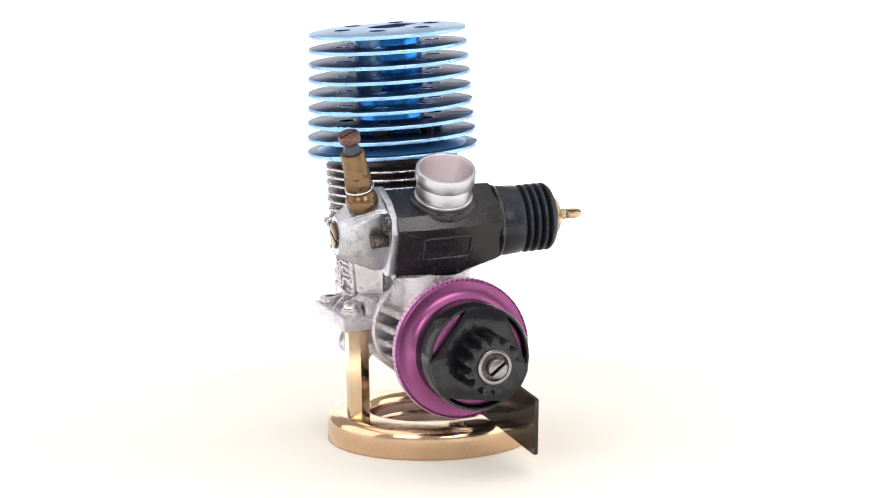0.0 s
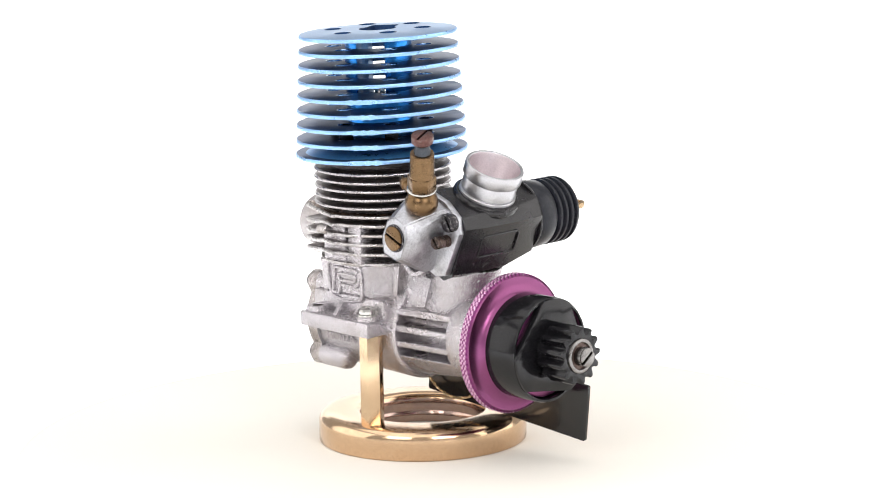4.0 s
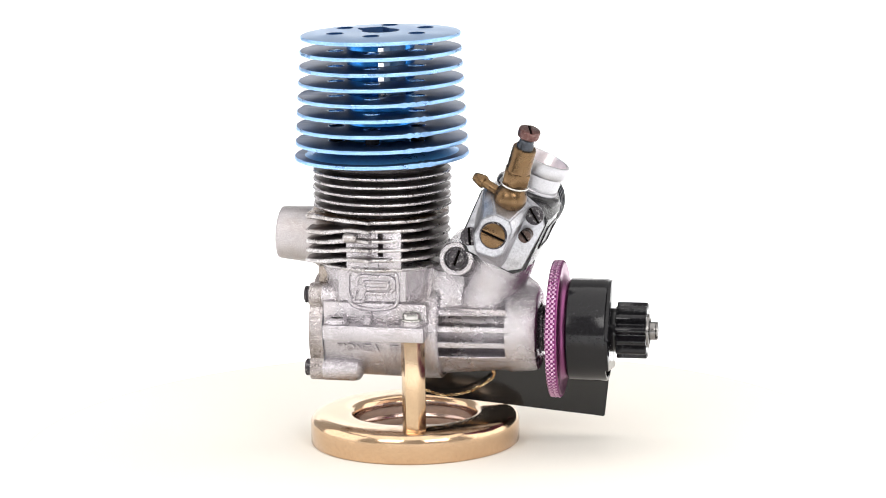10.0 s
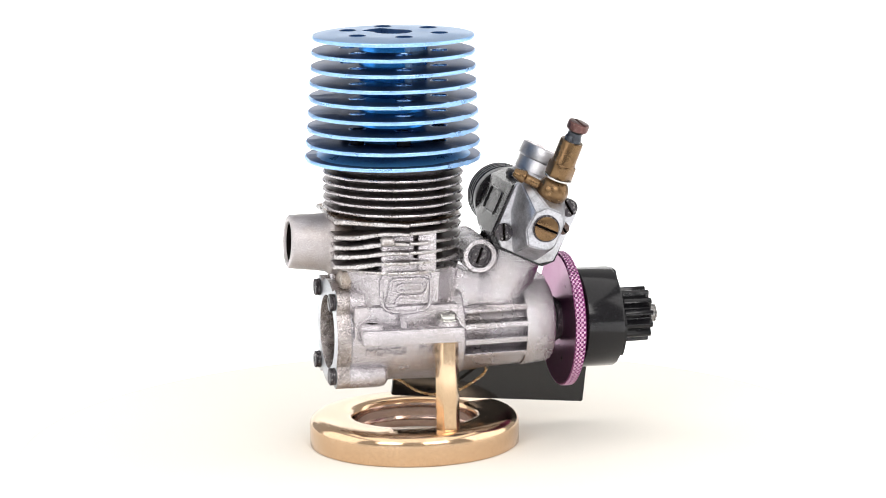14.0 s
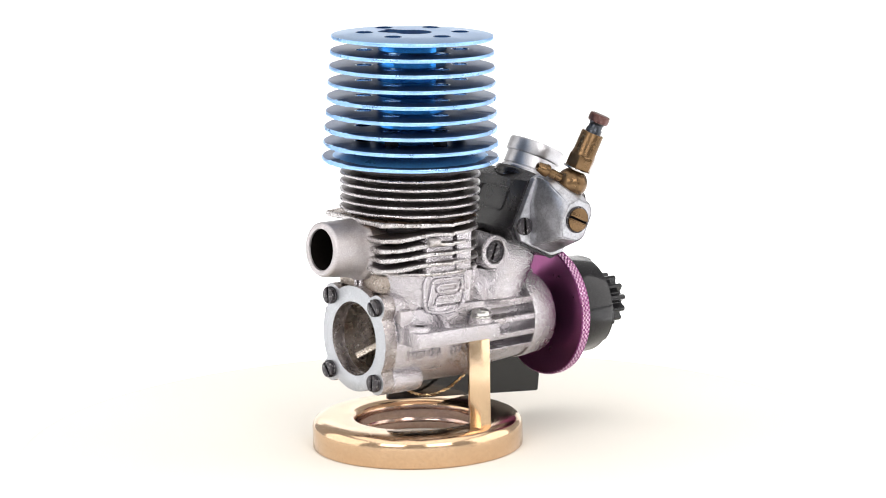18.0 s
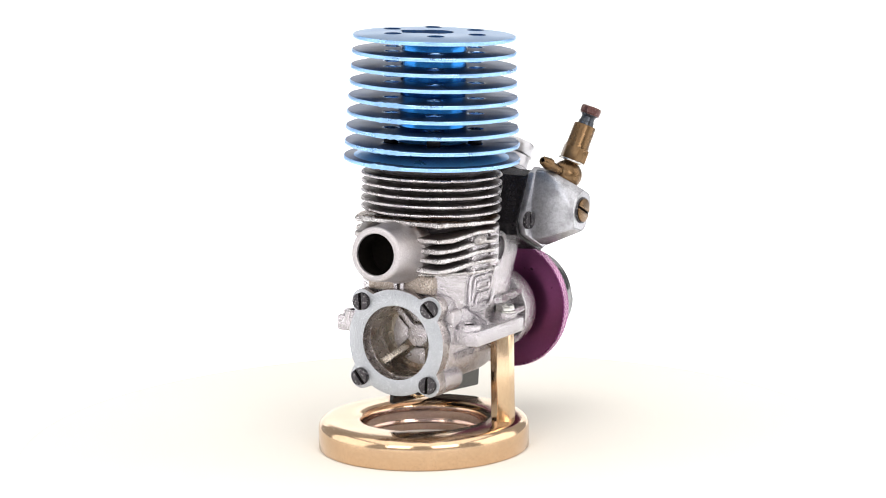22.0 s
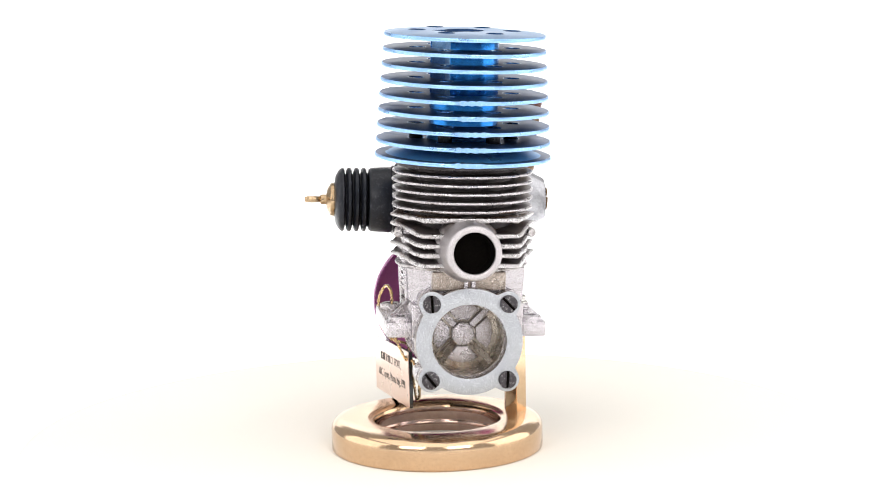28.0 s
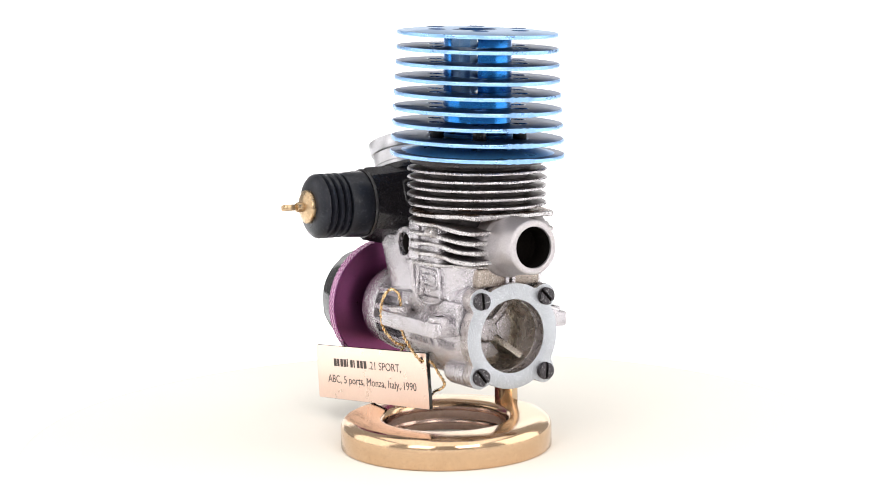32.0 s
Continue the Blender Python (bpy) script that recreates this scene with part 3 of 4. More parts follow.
# transfer bulges between the case fins
for s in (-1, 1):
    y0, y1 = sorted((s * 10, s * 15.3))
    part("transfer_bulge", block(-6.2, 1.9, y0, y1, 17.4, 27.2, 0.5), CAST, case)
    part("transfer_bulge", block(2.9, 7.6, y0, y1, 17.4, 27.2, 0.5), CAST, case)
    # Set-back web painted dark as the shade of the slot.
    part("transfer_web", block(1.5, 3.2, min(s * 10, s * 13.0), max(s * 10, s * 13.0), 17.4, 27.0, 0.1), FINS, case)
    part("transfer_web", block(1.6, 3.1, min(s * 10, s * 14.9), max(s * 10, s * 14.9), 17.4, 20.6, 0.3), CAST, case)
    bm = lathe([(0, -1.7), (0.8, -1.7), (1.15, -1.3), (1.15, 1.3), (0.8, 1.7), (0, 1.7)], 16)
    bm.transform(ALONG_X)
    part("fin_nub", bm, FINRIM, case, m=at(-4.9, s * 16.4, 25.2))
    bm = loft([[(12.6, s * 9.5, 9.0), (13.4, s * 9.0, 9.0), (14.6, s * 9.0, 16.9), (13.6, s * 10.0, 16.9)], [(10.5, s * 8.0, 9.0), (11.5, s * 7.5, 9.0), (12.0, s * 7.0, 16.9), (11.0, s * 8.0, 16.9)]])
    part("corner_web", bm, CAST, case)

# exhaust stub
bm = lathe([(4.95, 2.0), (4.95, 14.8), (5.05, 15.1), (5.3, 15.25), (6.0, 15.25), (6.35, 15.1), (6.58, 14.8), (6.65, 14.3), (7.05, 8.0), (7.2, 6.4), (7.4, 5.5), (7.75, 5.1), (7.9, 4.7), (7.95, 0.5), (6.0, 0.5)], 64, True)
EXH = shaft((-11.1, 0.5, 22.2), (-26.6, 0.5, 22.98))
exhaust = part("exhaust_stub", bm, SATIN, engine, "cast exhaust outlet, its bore painted shade-dark", m=EXH)
# Closed near-black cup paints the shaded depth of the outlet.
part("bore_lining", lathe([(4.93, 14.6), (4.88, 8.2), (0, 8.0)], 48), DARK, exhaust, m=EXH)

# ---- blue cooling head ----
core_r = 8.4
bm = lathe([(0, 42.4), (9.0, 42.4), (17.6, 43.2), (19.6, 43.7), (19.4, 44.0), (17.6, 44.35), (15.4, 44.9), (13.4, 45.5), (11.6, 46.2), (10.2, 47.0), (9.2, 47.8), (8.7, 48.6), (core_r, 49.4), (core_r, 57.0), (0, 57.0)], 64)
# The skirt takes the lightened blue, its brightness painted in.
for f in bm.faces:
    f.material_index = 1 if f.calc_center_median().z < 48.2 else 0
head = part("cooling_head", bm, [BLUE, SKIRT], engine, "blue anodised finned cooling head with worn fin edges")
# the upper core is two shells with a slot through them
SLOT = -57.6
for turnabout in (0, 180):
    a0, a1 = math.degrees(math.asin(3.55 / core_r)), math.degrees(math.asin(3.55 / 4.7))
    arc = [(core_r * math.cos(radians(SLOT + turnabout + a0 + (180 - 2 * a0) * i / 20)), core_r * math.sin(radians(SLOT + turnabout + a0 + (180 - 2 * a0) * i / 20))) for i in range(21)]
    arc += [(4.7 * math.cos(radians(SLOT + turnabout + 180 - a1 - (180 - 2 * a1) * i / 14)), 4.7 * math.sin(radians(SLOT + turnabout + 180 - a1 - (180 - 2 * a1) * i / 14))) for i in range(15)]
    bm = prism(arc, 56.9, 73.2, 0.2)
    # Inward walls take the paler blue, light painted into the well.
    for f in bm.faces:
        c = f.calc_center_median()
        f.material_index = 1 if math.hypot(c.x, c.y) < core_r - 0.4 and abs(f.normal.z) < 0.5 else 0
    part("core_shell", bm, [BLUE, WELL], head)
HOLES = [(11.7 * math.cos(radians(-90 + 60 * i)), 11.7 * math.sin(radians(-90 + 60 * i))) for i in range(6)]


well = []
for i in range(48):
    a = 2 * math.pi * i / 48
    d = (math.degrees(a) - SLOT - 180 + 180) % 360 - 180
    r = 4.7
    if abs(d) < 50:
        r = min(8.0 / max(0.2, math.cos(radians(d))), 3.55 / max(0.02, abs(math.sin(radians(d)))))
    well.append((max(r, 4.7) * math.cos(a), max(r, 4.7) * math.sin(a)))


def head_fin(k):
    """Fin k from the bottom: six bolt holes, thinned rim, chuck nicks on the lower ones."""
    R = 21.65 - 1.88 * k / 8
    z = 43.55 + 3.69 * k
    top = k == 8
    n = 132
    pts = []
    for i in range(n):
        a = 2 * math.pi * i / n
        deg = math.degrees(a)
        r = R
        if k < 5:
            for c in (-55, 65, 178):
                d = abs((deg - c + 180) % 360 - 180)
                if d < 10:
                    r -= 0.30 + 0.10 * math.sin(11 * a + k)
        r += 0.04 * math.sin(23 * a + k)
        pts.append((r * math.cos(a), r * math.sin(a)))
    holes = [ring_pts(2.05, 14, *h) for h in HOLES] + [well if top else ring_pts(core_r - 0.3, 32)]
    bm = prism(pts, z - 0.47, z + 0.47, 0.0, 1, holes)
    for v in bm.verts:
        q = math.hypot(v.co.x, v.co.y)
        if q < 18:
            v.co.z = z + (v.co.z - z) * 1.25 + (0.5 if top and v.co.z > z else 0)
        elif k < 6 and q < R - 0.15:
            v.co.z = z + (v.co.z - z) * (1.2 + 0.25 * math.sin(60 * math.atan2(v.co.y, v.co.x) + k))
    bmesh.ops.recalc_face_normals(bm, faces=bm.faces)
    rim = [e for e in bm.edges if len(e.link_faces) == 2 and e.calc_face_angle(0) > 0.9 and min(math.hypot(v.co.x, v.co.y) for v in e.verts) > 18 and abs(e.verts[0].co.z - e.verts[1].co.z) < 0.01]
    bmesh.ops.bevel(bm, geom=rim, offset=0.22, segments=2, affect="EDGES", profile=0.5)
    # Shade-dark flats, worn rim and pale-sheen top are set by face here.
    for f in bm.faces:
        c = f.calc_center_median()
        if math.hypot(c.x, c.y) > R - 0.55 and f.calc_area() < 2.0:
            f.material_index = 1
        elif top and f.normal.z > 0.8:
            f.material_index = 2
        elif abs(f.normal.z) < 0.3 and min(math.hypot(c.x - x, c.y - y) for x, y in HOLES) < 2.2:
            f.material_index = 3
    # Thin bright rings added around the holes as painted glints.
    for x, y in HOLES:
        rim = tube([(px, py, z + (1.05 if top else 0.5)) for px, py in ring_pts(2.08, 14, x, y)], 0.13, 6, True)
        for f in rim.faces:
            f.material_index = 3
        merge(bm, rim)
    return bm


# Hole walls: shade-dark on the top plate, glint-bright on the fins below.
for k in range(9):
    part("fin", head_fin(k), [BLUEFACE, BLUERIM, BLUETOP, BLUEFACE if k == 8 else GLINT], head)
for x, y in HOLES:
    bm = disc(1.7, 47.6, 50.6, 0.3, segs=20)
    part("head_bolt", bm, BLACKOX, head, m=at(x, y, 0))
bm = disc(4.7, 56.4, 57.3, 0.3)
merge(bm, prism(hex_pts(3.4), 57.2, 58.0, 0.2))
merge(bm, lathe([(0, 57.9), (1.3, 57.9), (1.3, 58.6), (0.9, 59.1), (0, 59.2)], 20))
part("glow_plug", bm, STEEL, head, "plated steel glow plug deep in the head")

# the fins lean a little against the cylinder
LEAN = at(0, 0, 0)
LEAN[2][0], LEAN[2][1] = radians(1.2), radians(0.55)
for ob in (head, *head.children):
    ob.data.transform(LEAN)

# ---- crankshaft, flywheel, clutch ----
def axle(bm):
    bm.transform(ALONG_X)
    bm.transform(AXLE)
    return bm


crank = part("crankshaft", axle(lathe([(0, 36), (5.2, 36), (5.2, 40.2), (5.8, 40.3), (5.8, 40.9), (5.3, 41.0), (5.3, 41.5), (5.7, 41.6), (5.7, 42.2), (5.2, 42.3), (5.2, 43.6), (0, 43.6)], 40)), BURNT, engine, "dark steel crankshaft collar")
bm = lathe([(4.5, 43.0), (14.8, 43.0), (15.9, 42.9), (16.5, 42.9), (16.6, 43.1), (16.6, 45.4), (16.3, 45.7), (15.2, 45.65), (14.2, 45.7), (13.2, 46.0), (12.4, 46.7), (11.6, 48.2), (4.5, 48.2)], 96, True)
fly = part("flywheel", axle(bm), PURPLE, engine, "purple anodised flywheel with knurled silver-worn rim")


def knurl():
    """Diamond-knurled band."""
    bm = bmesh.new()
    n, rows = 420, 13
    grid = []
    for j in range(rows):
        x = 42.95 + 2.55 * j / (rows - 1)
        row = []
        for i in range(n):
            a = 2 * math.pi * i / n
            u = i / 5.0
            w = 1.05 * abs(((u + j / 5) % 1) - 0.5) + 0.95 * abs(((u - j / 5) % 1) - 0.5)
            r = 16.6 + 0.62 * min(1.0, w) - (0.25 if j in (0, rows - 1) else 0)
            row.append(bm.verts.new((r * math.cos(a), r * math.sin(a), x)))
        grid.append(row)
    for p, q in zip(grid, grid[1:]):
        for i in range(n):
            f = bm.faces.new((p[i], p[(i + 1) % n], q[(i + 1) % n], q[i]))
            c = sum(math.hypot(v.co.x, v.co.y) for v in f.verts) / 4
            f.material_index = 0 if c > 16.9 else 1
    return bm


part("knurled_rim", axle(knurl()), [PURPLERIM, PURPLEDEEP], fly, "worn silver-purple diamond knurling", sharp=12)
# clutch bell: drum, and a front plate cut by three chords
bm = lathe([(11.9, 47.4), (12.5, 47.4), (12.7, 47.7), (12.7, 56.5), (12.5, 56.9), (12.0, 56.9), (11.8, 56.6)], 96, True)
bell = part("clutch_bell", axle(bm), BLACKOX, engine, "black steel clutch bell with three cut-outs")
n = 120
plate = []
for i in range(n):
    a = 2 * math.pi * i / n
    r = 12.45
    for c in (20, 140, 260):
        d = math.cos(a - radians(c))
        if d > 0.3:
            r = min(r, 9.8 / d)
    plate.append((r * math.cos(a), r * math.sin(a)))
part("front_plate", axle(prism(plate, 55.6, 57.7, 0.35, 2, [ring_pts(4, 24)])), BLACKOX, bell)
part("clutch_shoe", axle(lathe(rounded(11.6, 48.5, 55.4, 0.4, 7.7), 64, True)), PURPLE, bell, "purple clutch shoes seen through the cut-outs")


def pinion(z0, z1, teeth=13, tip=7.0, root=5.45):
    pts = []
    for i in range(teeth):
        for da, r in ((-0.45, root), (-0.33, root + 0.35), (-0.24, tip - 0.6), (-0.17, tip - 0.12), (-0.08, tip), (0.08, tip), (0.17, tip - 0.12), (0.24, tip - 0.6), (0.33, root + 0.35), (0.45, root)):
            a = 2 * math.pi * (i + da) / teeth
            pts.append((r * math.cos(a), r * math.sin(a)))
    return prism(pts, z0, z1, 0.55, 3, [ring_pts(3.9, 32)])


part("pinion", axle(pinion(59.0, 66.5)), BLACKOX, bell, "black steel toothed pinion")
part("pinion_shoulder", axle(lathe(rounded(5.4, 57.5, 59.2, 0.2, 3.9), 48, True)), BLACKOX, bell)
bearing = part("bearing", axle(lathe(rounded(4.2, 60, 67.0, 0.3, 3.3), 48, True)), BEARING, bell, "bright steel bearing ring")
part("bearing_shield", axle(lathe(rounded(3.35, 60, 66.5, 0.1, 1.8), 40, True)), BROWNED, bearing)
bm = slotted_head(2.3, 3.3, 0.3, 0.6, 35, 0.25)
part("shaft_screw", bm, [BEARING, DARK], crank, "slotted steel screw at the shaft end", m=AXLE @ at(65.8, 0, 0) @ ALONG_X)

# ---- carburettor ----
CARB = at(33.4, -0.6, 28.65) @ pose(0, 0, 0, 0, 0, -2.9) @ pose(0, 0, 0, 0, 24, 0)


def octagon(x0, x1, z0, z1, c, y):
    return [(x0 + c, y, z0), (x1 - c, y, z0), (x1, y, z0 + c), (x1, y, z1 - c), (x1 - c, y, z1), (x0 + c, y, z1), (x0, y, z1 - c), (x0, y, z0 + c)]


bm = loft([octagon(-8.4, 8.6, -9.6, 7.6, 2.2, -12.6), octagon(-8.4, 9.0, -10.2, 7.8, 2.6, -6), octagon(-8.4, 9.0, -10.2, 7.8, 2.6, 4), octagon(-7.9, 8.0, -8.6, 7.9, 3.2, 13.4), octagon(-7.7, 7.8, -8.3, 7.7, 3.4, 14.0)])
bmesh.ops.bevel(bm, geom=[e for e in bm.edges if e.calc_face_angle(0) > 0.1 and abs(e.verts[0].co.y - e.verts[1].co.y) > 1], offset=1.1, segments=4, affect="EDGES", clamp_overlap=True)
bmesh.ops.bevel(bm, geom=[e for e in bm.edges if e.calc_face_angle(0) > 0.9], offset=0.4, segments=2, affect="EDGES", clamp_overlap=True)
carb = part("carburettor_body", bm, PLASTIC, engine, "black moulded carburettor body with raised panels", m=CARB)
for x, back in ((9.05, False), (-8.45, True)):
    bm = tube([(x, a, b) for a, b in round_rect(-6.0, 5.6, -3.2, 2.6, 0.8, 4)], 0.28, 8, True)
    part("panel_frame", bm, PLASTIC, carb, m=CARB)
INTAKE = CARB @ at(0.2, 0.6, 0.7)
bm = lathe([(0, 4), (7.9, 4), (7.8, 7.2), (7.6, 7.4), (6.6, 7.45), (0, 7.45)], 48)
part("intake_boss", bm, PLASTIC, carb, m=INTAKE)
bm = lathe([(6.0, 6.0), (8.3, 6.2), (8.25, 7.0), (8.1, 7.6), (7.8, 7.9), (7.4, 8.0), (6.0, 8.0)], 48, True)
part("intake_collar", bm, PLASTIC, carb, m=INTAKE)
bm = lathe([(7.9, 13.6), (8.9, 13.7), (9.0, 14.1), (8.8, 14.5), (7.9, 14.6)], 48, True)
part("boot_collar", bm, PLASTIC, carb, m=CARB @ at(-0.2, 0, -0.4) @ ALONG_Y)
bm = lathe([(3.6, 4.0), (6.6, 7.2), (7.0, 7.5), (7.0, 8.5), (6.85, 8.7), (6.5, 8.8), (6.5, 9.1), (6.7, 9.25), (6.7, 11.9), (6.62, 12.1), (6.62, 12.25), (7.05, 12.5), (7.2, 12.8), (7.2, 15.5), (7.1, 15.75), (6.9, 15.85), (6.5, 15.85), (6.35, 15.7), (6.25, 15.2), (5.9, 13.0), (4.9, 9.0), (3.9, 5.5)], 64, True)
for f in bm.faces:
    c = f.calc_center_median()
    f.material_index = 1 if math.hypot(c.x, c.y) < 6.4 and c.z > 12.6 or math.hypot(c.x, c.y) < 5.6 else 0
intake = part("intake_funnel", bm, [BRIGHT, FUNNEL], carb, "bright turned aluminium air intake", m=INTAKE)
part("throttle_barrel", disc(4.6, 4.2, 5.2, 0.2), FUNNEL, intake, m=INTAKE)
# metal needle housing: plate, tapered block
plate = [(-8.3, -6.4), (-5.4, -9.2), (5.2, -9.4), (8.2, -7.4), (8.8, 4.6), (6.6, 7.9), (1.5, 9.3), (-6.4, 8.6), (-8.4, 6.4)]
bm = prism([(x, -z) for x, z in plate], -14.3, -12.5, 0.3)
bm.transform(Matrix.Rotation(radians(-90), 4, "X"))
housing2 = part("needle_housing", bm, ZINC, carb, "grey cast metal needle valve block", m=CARB)
base = [(-2.4, -9.0), (3.2, -9.1), (3.9, -8.0), (3.9, 7.4), (3.2, 8.3), (-6.8, 8.4), (-8.0, 7.2), (-7.0, 0.0)]

tip = [(-2.6, -5.7), (2.2, -5.0), (3.7, -3.4), (3.6, 3.2), (2.0, 5.2), (-2.2, 5.2), (-4.5, 2.8), (-4.8, -2.2)]
bm = loft([[(x, -14.0, z) for x, z in base], [(x, -16.5, z) for x, z in base], [(x, -25.2, z) for x, z in tip], [(x * 0.96, -25.5, z * 0.96) for x, z in tip]])
bmesh.ops.bevel(bm, geom=bm.edges[:], offset=0.3, segments=2, affect="EDGES")
nblock = part("needle_block", bm, ZINC, carb, m=CARB)
OUT = ALONG_Y @ Matrix.Rotation(math.pi, 4, "X")
part("plug_screw", slotted_head(2.95, 0.9, 0.28, 0.5, 1, 0.15), BRASS, nblock, "aged brass slotted plug", m=CARB @ at(-0.3, -25.35, 0.1) @ OUT)
part("plug_seat", lathe(rounded(3.35, 0, 0.35, 0.1, 2.95), 40, True), BURNT, nblock, m=CARB @ at(-0.3, -25.45, 0.1) @ OUT)
part("clamp_screw", slotted_head(2.2, 1.8, 0.28, 0.6, -35, 0.2), BURNT, housing2, "dark slotted screw", m=CARB @ at(5.8, -14.2, 6.2) @ OUT)
part("clamp_screw", slotted_head(2.25, 1.1, 0.28, 0.6, 118, 0.2), BURNT, housing2, "dark slotted screw", m=CARB @ at(-6.5, -14.2, -5.6) @ OUT)
bm = slotted_head(1.55, 2.2, 0.28, 0.6, -30, 0.2)
part("idle_stop_screw", bm, BROWNED, housing2, "brown idle stop screw with spring", m=CARB @ at(5.9, -16.2, 1.2) @ OUT)
coil = [(1.3 * math.cos(0.6 * i), 1.3 * math.sin(0.6 * i), 0.052 * i) for i in range(46)]
part("screw_spring", tube(coil, 0.24, 6), BROWNED, housing2, m=CARB @ at(5.9, -13.9, 1.2) @ OUT)

# needle valve
N0, N1 = Vector((-0.6, -18.6, 5.6)), Vector((-2.9, -23.1, 26.6))
NEEDLE = CARB @ shaft(N0, N1)
bm = lathe([(0, 0)] + [(3.95 * math.cos(radians(a)), 3.3 + 3.7 * math.sin(radians(a))) for a in range(-60, 61, 10)] + [(2.0, 6.8), (0, 6.8)], 48)
needle = part("needle_valve", bm, BRASS, engine, "aged brass needle valve leaning outward", m=NEEDLE)
part("base_washer", lathe(rounded(3.4, -0.5, 0.3, 0.15), 40), STEEL, needle, m=NEEDLE)
part("washer", disc(3.6, 6.7, 7.2, 0.12), STEEL, needle, "thin bright washer", m=NEEDLE)
part("hex_nut", prism(hex_pts(3.5, 10), 7.2, 10.6, 0.25), BRASS, needle, m=NEEDLE)
part("barrel", lathe([(3.0, 10.4), (3.05, 11.0), (2.9, 11.3), (2.85, 16.4), (2.7, 16.7), (2.0, 16.7), (2.0, 15.5), (0, 15.5)], 40), BRASS, needle, m=NEEDLE)
part("stem", lathe([(0, 15.4), (2.0, 15.4), (2.0, 17.6), (1.75, 18.0), (1.75, 18.9), (2.3, 19.6), (0, 19.6)], 32), STEM, needle, "blued steel needle stem", m=NEEDLE)
bm = slotted_head(2.5, 2.1, 0.25, 0.7, -40, 0.2)
merge(bm, lathe([(2.3, 0.1), (2.62, 0.4), (2.62, 1.7), (2.45, 1.95)], 60, False, lambda a, z, r: r + 0.06 * math.sin(30 * a)))
part("adjusting_knob", bm, KNOB, needle, "red-brown slotted needle head", m=NEEDLE @ at(0, 0, 19.5))
nip = CARB @ shaft((-3.0, -19.2, 8.6), (-10.9, -17.2, 9.1))
bm = lathe([(0.55, 8.3), (0.6, 2), (0, 2), (0, 0), (1.3, 0), (1.2, 2.0), (1.15, 4.6), (1.2, 5.0), (1.6, 5.4), (1.65, 6.0), (1.15, 8.1), (0.95, 8.4)], 28, True)
part("fuel_nipple", bm, BRASS, needle, "brass fuel nipple", m=nip)

# rubber boot on the throttle slide
BOOT = CARB @ at(-0.2, 0, -0.4) @ ALONG_Y
prof = [(0, 13.0), (7.5, 13.0), (7.5, 14.3), (8.4, 14.5), (8.6, 15.0), (8.3, 19.7), (7.9, 20.3), (6.7, 20.7)]
for p in (21.6, 23.5, 25.4):
    prof += [(6.6, p - 0.9), (7.8, p - 0.65), (8.3, p - 0.32), (8.3, p + 0.32), (7.8, p + 0.65), (6.6, p + 0.9)]
prof += [(6.6, 26.4), (7.8, 26.6), (8.3, 26.9), (8.15, 27.5), (7.5, 28.2), (6.2, 28.9), (4.6, 29.2), (0, 29.3)]
boot = part("rubber_boot", lathe(prof, 56), RUBBER, engine, "black rubber bellows on the throttle slide", m=BOOT)
bm = lathe([(0, 29.0), (4.2, 29.0), (4.35, 29.5), (4.2, 30.2), (2.8, 31.0), (1.5, 31.3), (0, 31.3)], 36)
part("washer", bm, BRASSDULL, boot, "domed brass washer", m=BOOT)
part("rod", lathe([(0, 30.8), (1.35, 30.8), (1.3, 32.6), (0.9, 33.0), (0, 33.1)], 20), BRASSDULL, boot, m=BOOT)
bm = lathe(rounded(1.65, -0.75, 0.75, 0.25, 0.75), 28, True)
part("link_eye", bm, BRASSDULL, boot, "flattened brass link eye", m=CARB @ at(-0.2, 34.6, -0.4) @ Matrix.Rotation(radians(-12), 4, "Y") @ Matrix.Diagonal((1.0, 1.4, 1.0, 1)))

# ---- name tag on its chain ----
tag = tagged(new("name_tag"), "copper-faced engraved name tag hung on a thin chain", "tag")
T0 = Vector((2.46, 11.6, -20.35))
TX = (Vector((54.6, 14.3, -25.6)) - T0).normalized()
TZ = (Vector((3.98, 11.9, -6.2)) - T0)
TZ = (TZ - TX * TZ.dot(TX)).normalized()
TY = TZ.cross(TX).normalized()
TO = T0 + 52.4 * TX
# plate coordinates: u from the free end to the hung end, v up, w out of the printed face
TAG = Matrix(((-TX.x, TZ.x, TY.x, TO.x), (-TX.y, TZ.y, TY.y, TO.y), (-TX.z, TZ.z, TY.z, TO.z), (0, 0, 0, 1)))
HOLE = ring_pts(0.9, 16, 50.3, 12.4)
part("plate", prism(round_rect(0, 52.4, 0, 14.2, 0.5, 3), -0.55, 0.4, 0.08, 1, [HOLE]), TAGBLACK, tag, "glossy black tag plate", m=TAG.copy())
face = part("printed_face", prism(round_rect(0.1, 52.3, 0.1, 14.1, 0.4, 3), 0.38, 0.56, 0.0, 1, [HOLE]), COPPERFACE, tag, "copper-coloured engraved face", m=TAG.copy())


def fitted(body, u, v, size, width):
    bm = lettering(body, size, 0.02)
    xs = [p.co.x for p in bm.verts]
    bm.transform(Matrix.Diagonal((width / (max(xs) - min(xs)), 1, 1, 1)))
    bm.transform(at(u, v, 0.575))
    return bm


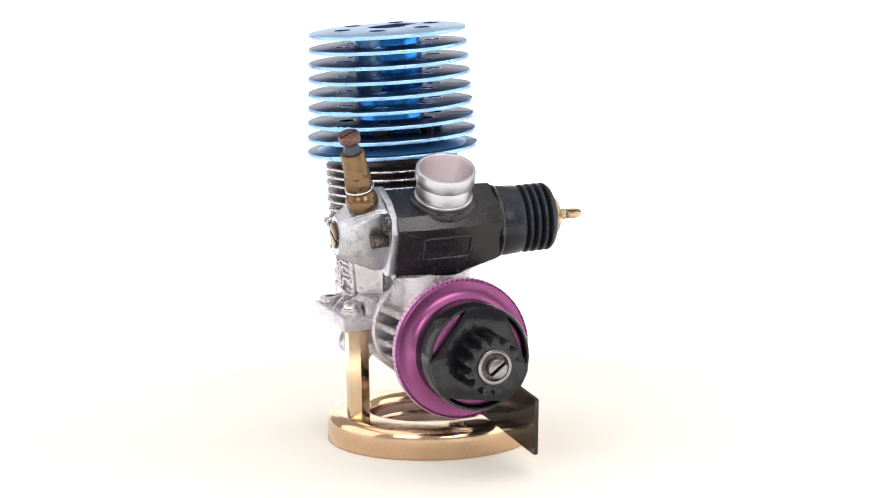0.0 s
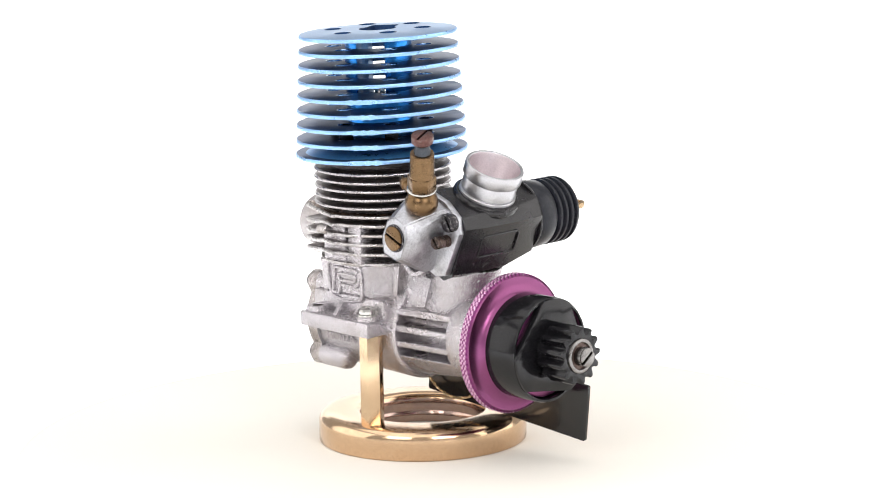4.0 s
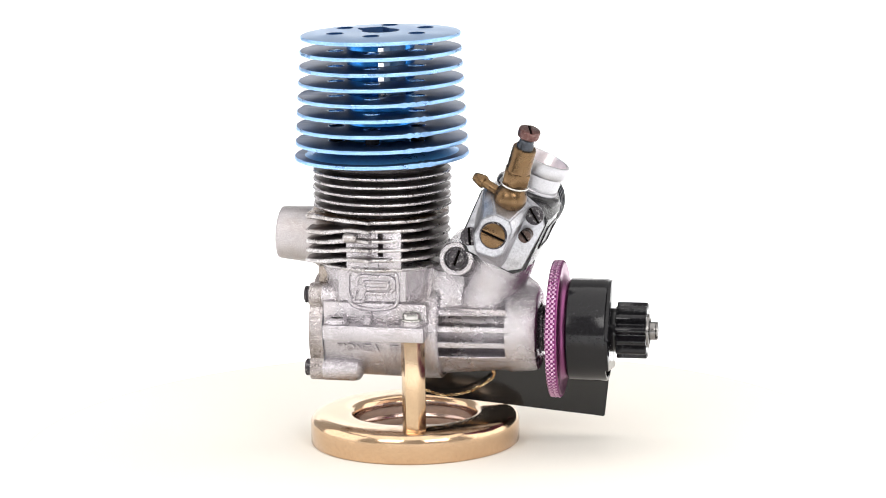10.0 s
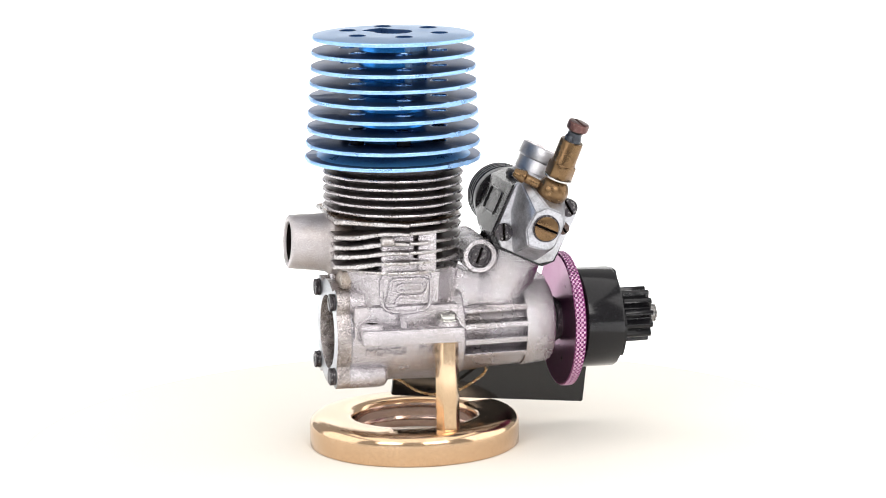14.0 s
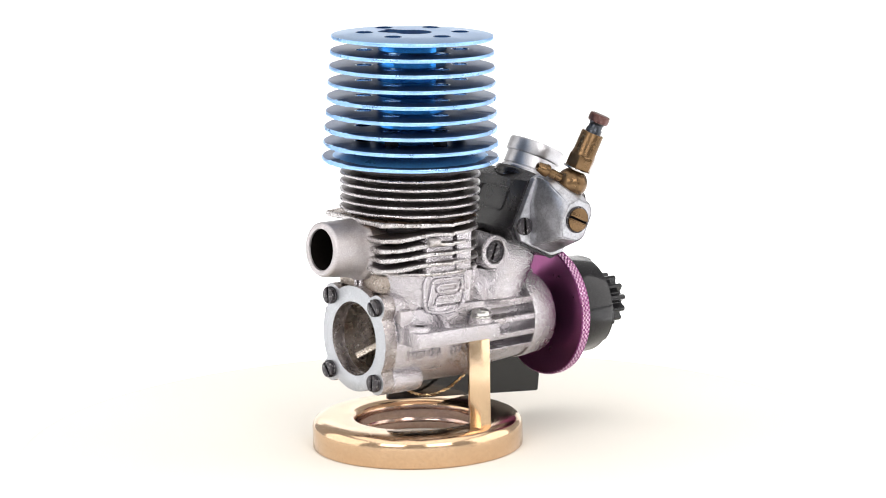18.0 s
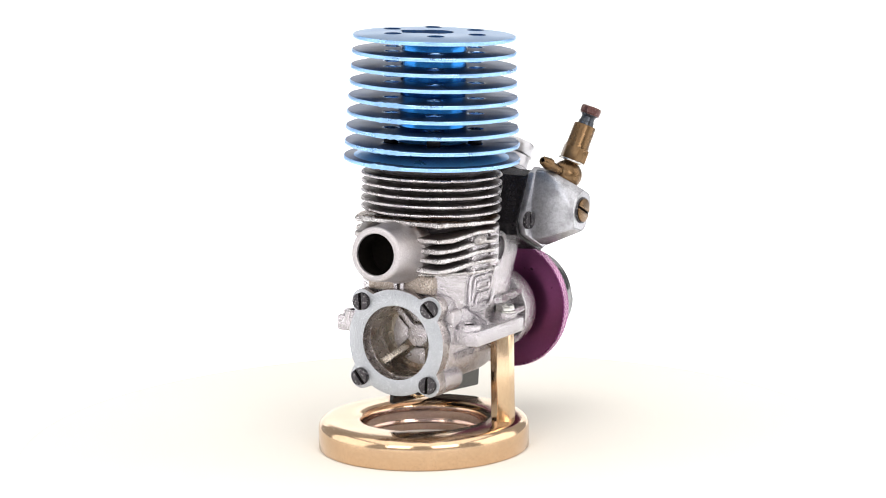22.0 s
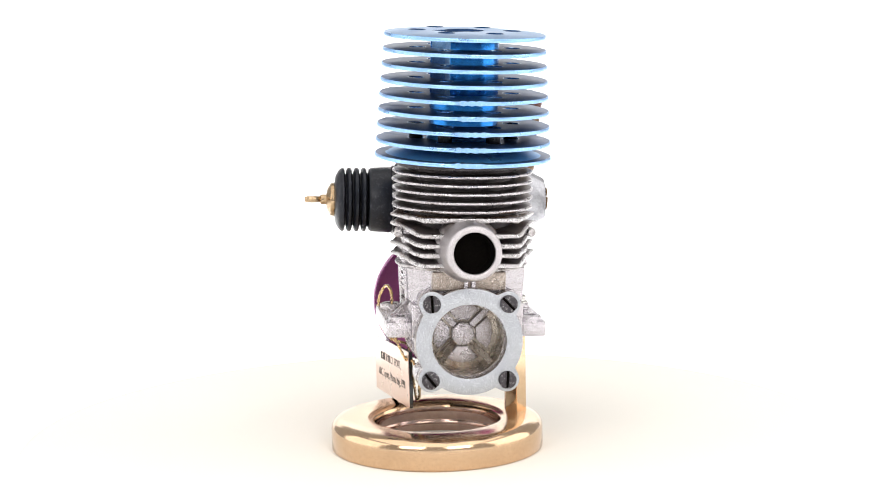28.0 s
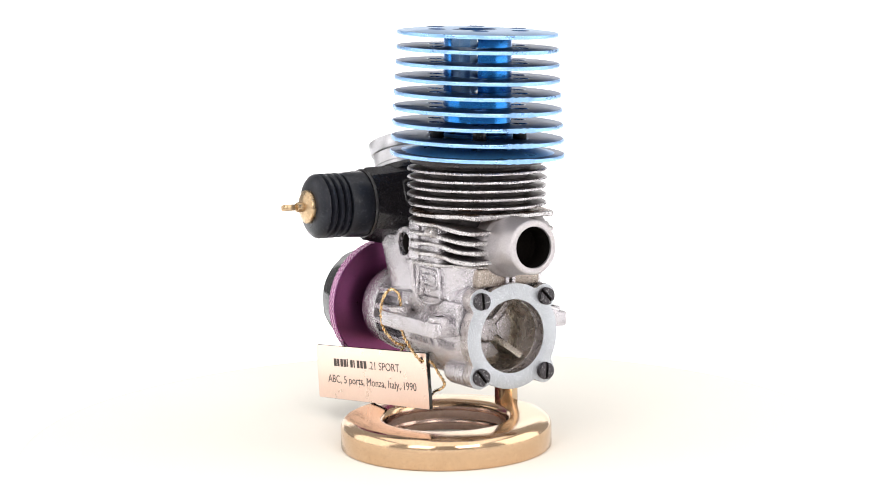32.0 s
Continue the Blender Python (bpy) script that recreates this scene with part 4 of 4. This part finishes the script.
bm = bmesh.new()
for k, w in enumerate((1.7, 1.1, 1.4, 1.5, 0.5, 1.2, 0.5, 1.2, 1.2, 1.5)):
    u = 8.6 + 1.62 * k
    merge(bm, block(u, u + min(w, 1.35), 8.8, 10.8 if k != 4 else 11.0, 0.55, 0.59, 0))
part("maker_bars", bm, INK, face, "dark bars of the maker's name", m=TAG.copy())
part("lettering", fitted(".21 SPORT,", 25.4, 8.8, 2.9, 15.0), INK, face, "dark engraved lettering", m=TAG.copy())
part("lettering", fitted("ABC, 5 ports, Monza, Italy, 1990", 5.2, 4.4, 2.9, 42.0), INK, face, "dark engraved lettering", m=TAG.copy())
hole = TAG @ Vector((50.3, 12.4, 0))
line = spline([hole + Vector((0, 0.9, 0)), (8.4, 14.6, -4.6), (9.7, 15.6, -1.6), (10.1, 15.95, 2.2), (10.3, 16.0, 6.6), (11.3, 16.3, 8.6), (13.2, 17.3, 9.0), (14.6, 18.6, 6.2), (14.9, 18.8, 2.0), (14.5, 18.0, -1.5),
               (13.3, 15.6, -4.6), (14.2, 12.9, -5.7), (17.8, 10.8, -7.2), (24.4, 10.2, -12.0), (26.8, 8.9, -14.2), (24.4, 8.6, -16.6), (20.5, 8.6, -18.8), (16.0, 8.8, -20.1), (12.0, 9.0, -20.0), (8.0, 9.0, -18.6), (4.5, 9.4, -16.2), (0.8, 9.9, -14.9), (-1.3, 10.1, -13.2), (0.8, 10.6, -10.8), (3.2, 11.2, -8.4)], 12, True)
for s in (0, 1):
    pts = []
    side = Vector((0, 0, 1))
    for i, p in enumerate(line):
        d = (line[(i + 1) % len(line)] - line[i - 1]).normalized()
        side = (side - d * side.dot(d)).normalized()
        a = 0.85 * i + math.pi * s
        pts.append(p + 0.24 * (math.cos(a) * side + math.sin(a) * d.cross(side)))
    part("chain_strand", tube(pts, 0.21, 6, True), BRASSLIGHT, tag, "thin twisted gold chain")

# ---- what turns ----


def motions():
    """The board, the stand, the engine and the tag turn together about the board's centre."""
    times = [float(k) for k in range(33)]
    for ob, base in ((turntable, Matrix.Identity(4)), (stand, Matrix.Identity(4)), (engine, ENGINE), (tag, ENGINE)):
        walk(ob, [(t, pose(0, 0, 0, 0, 0, turn(t)) @ base) for t in times])


motions()
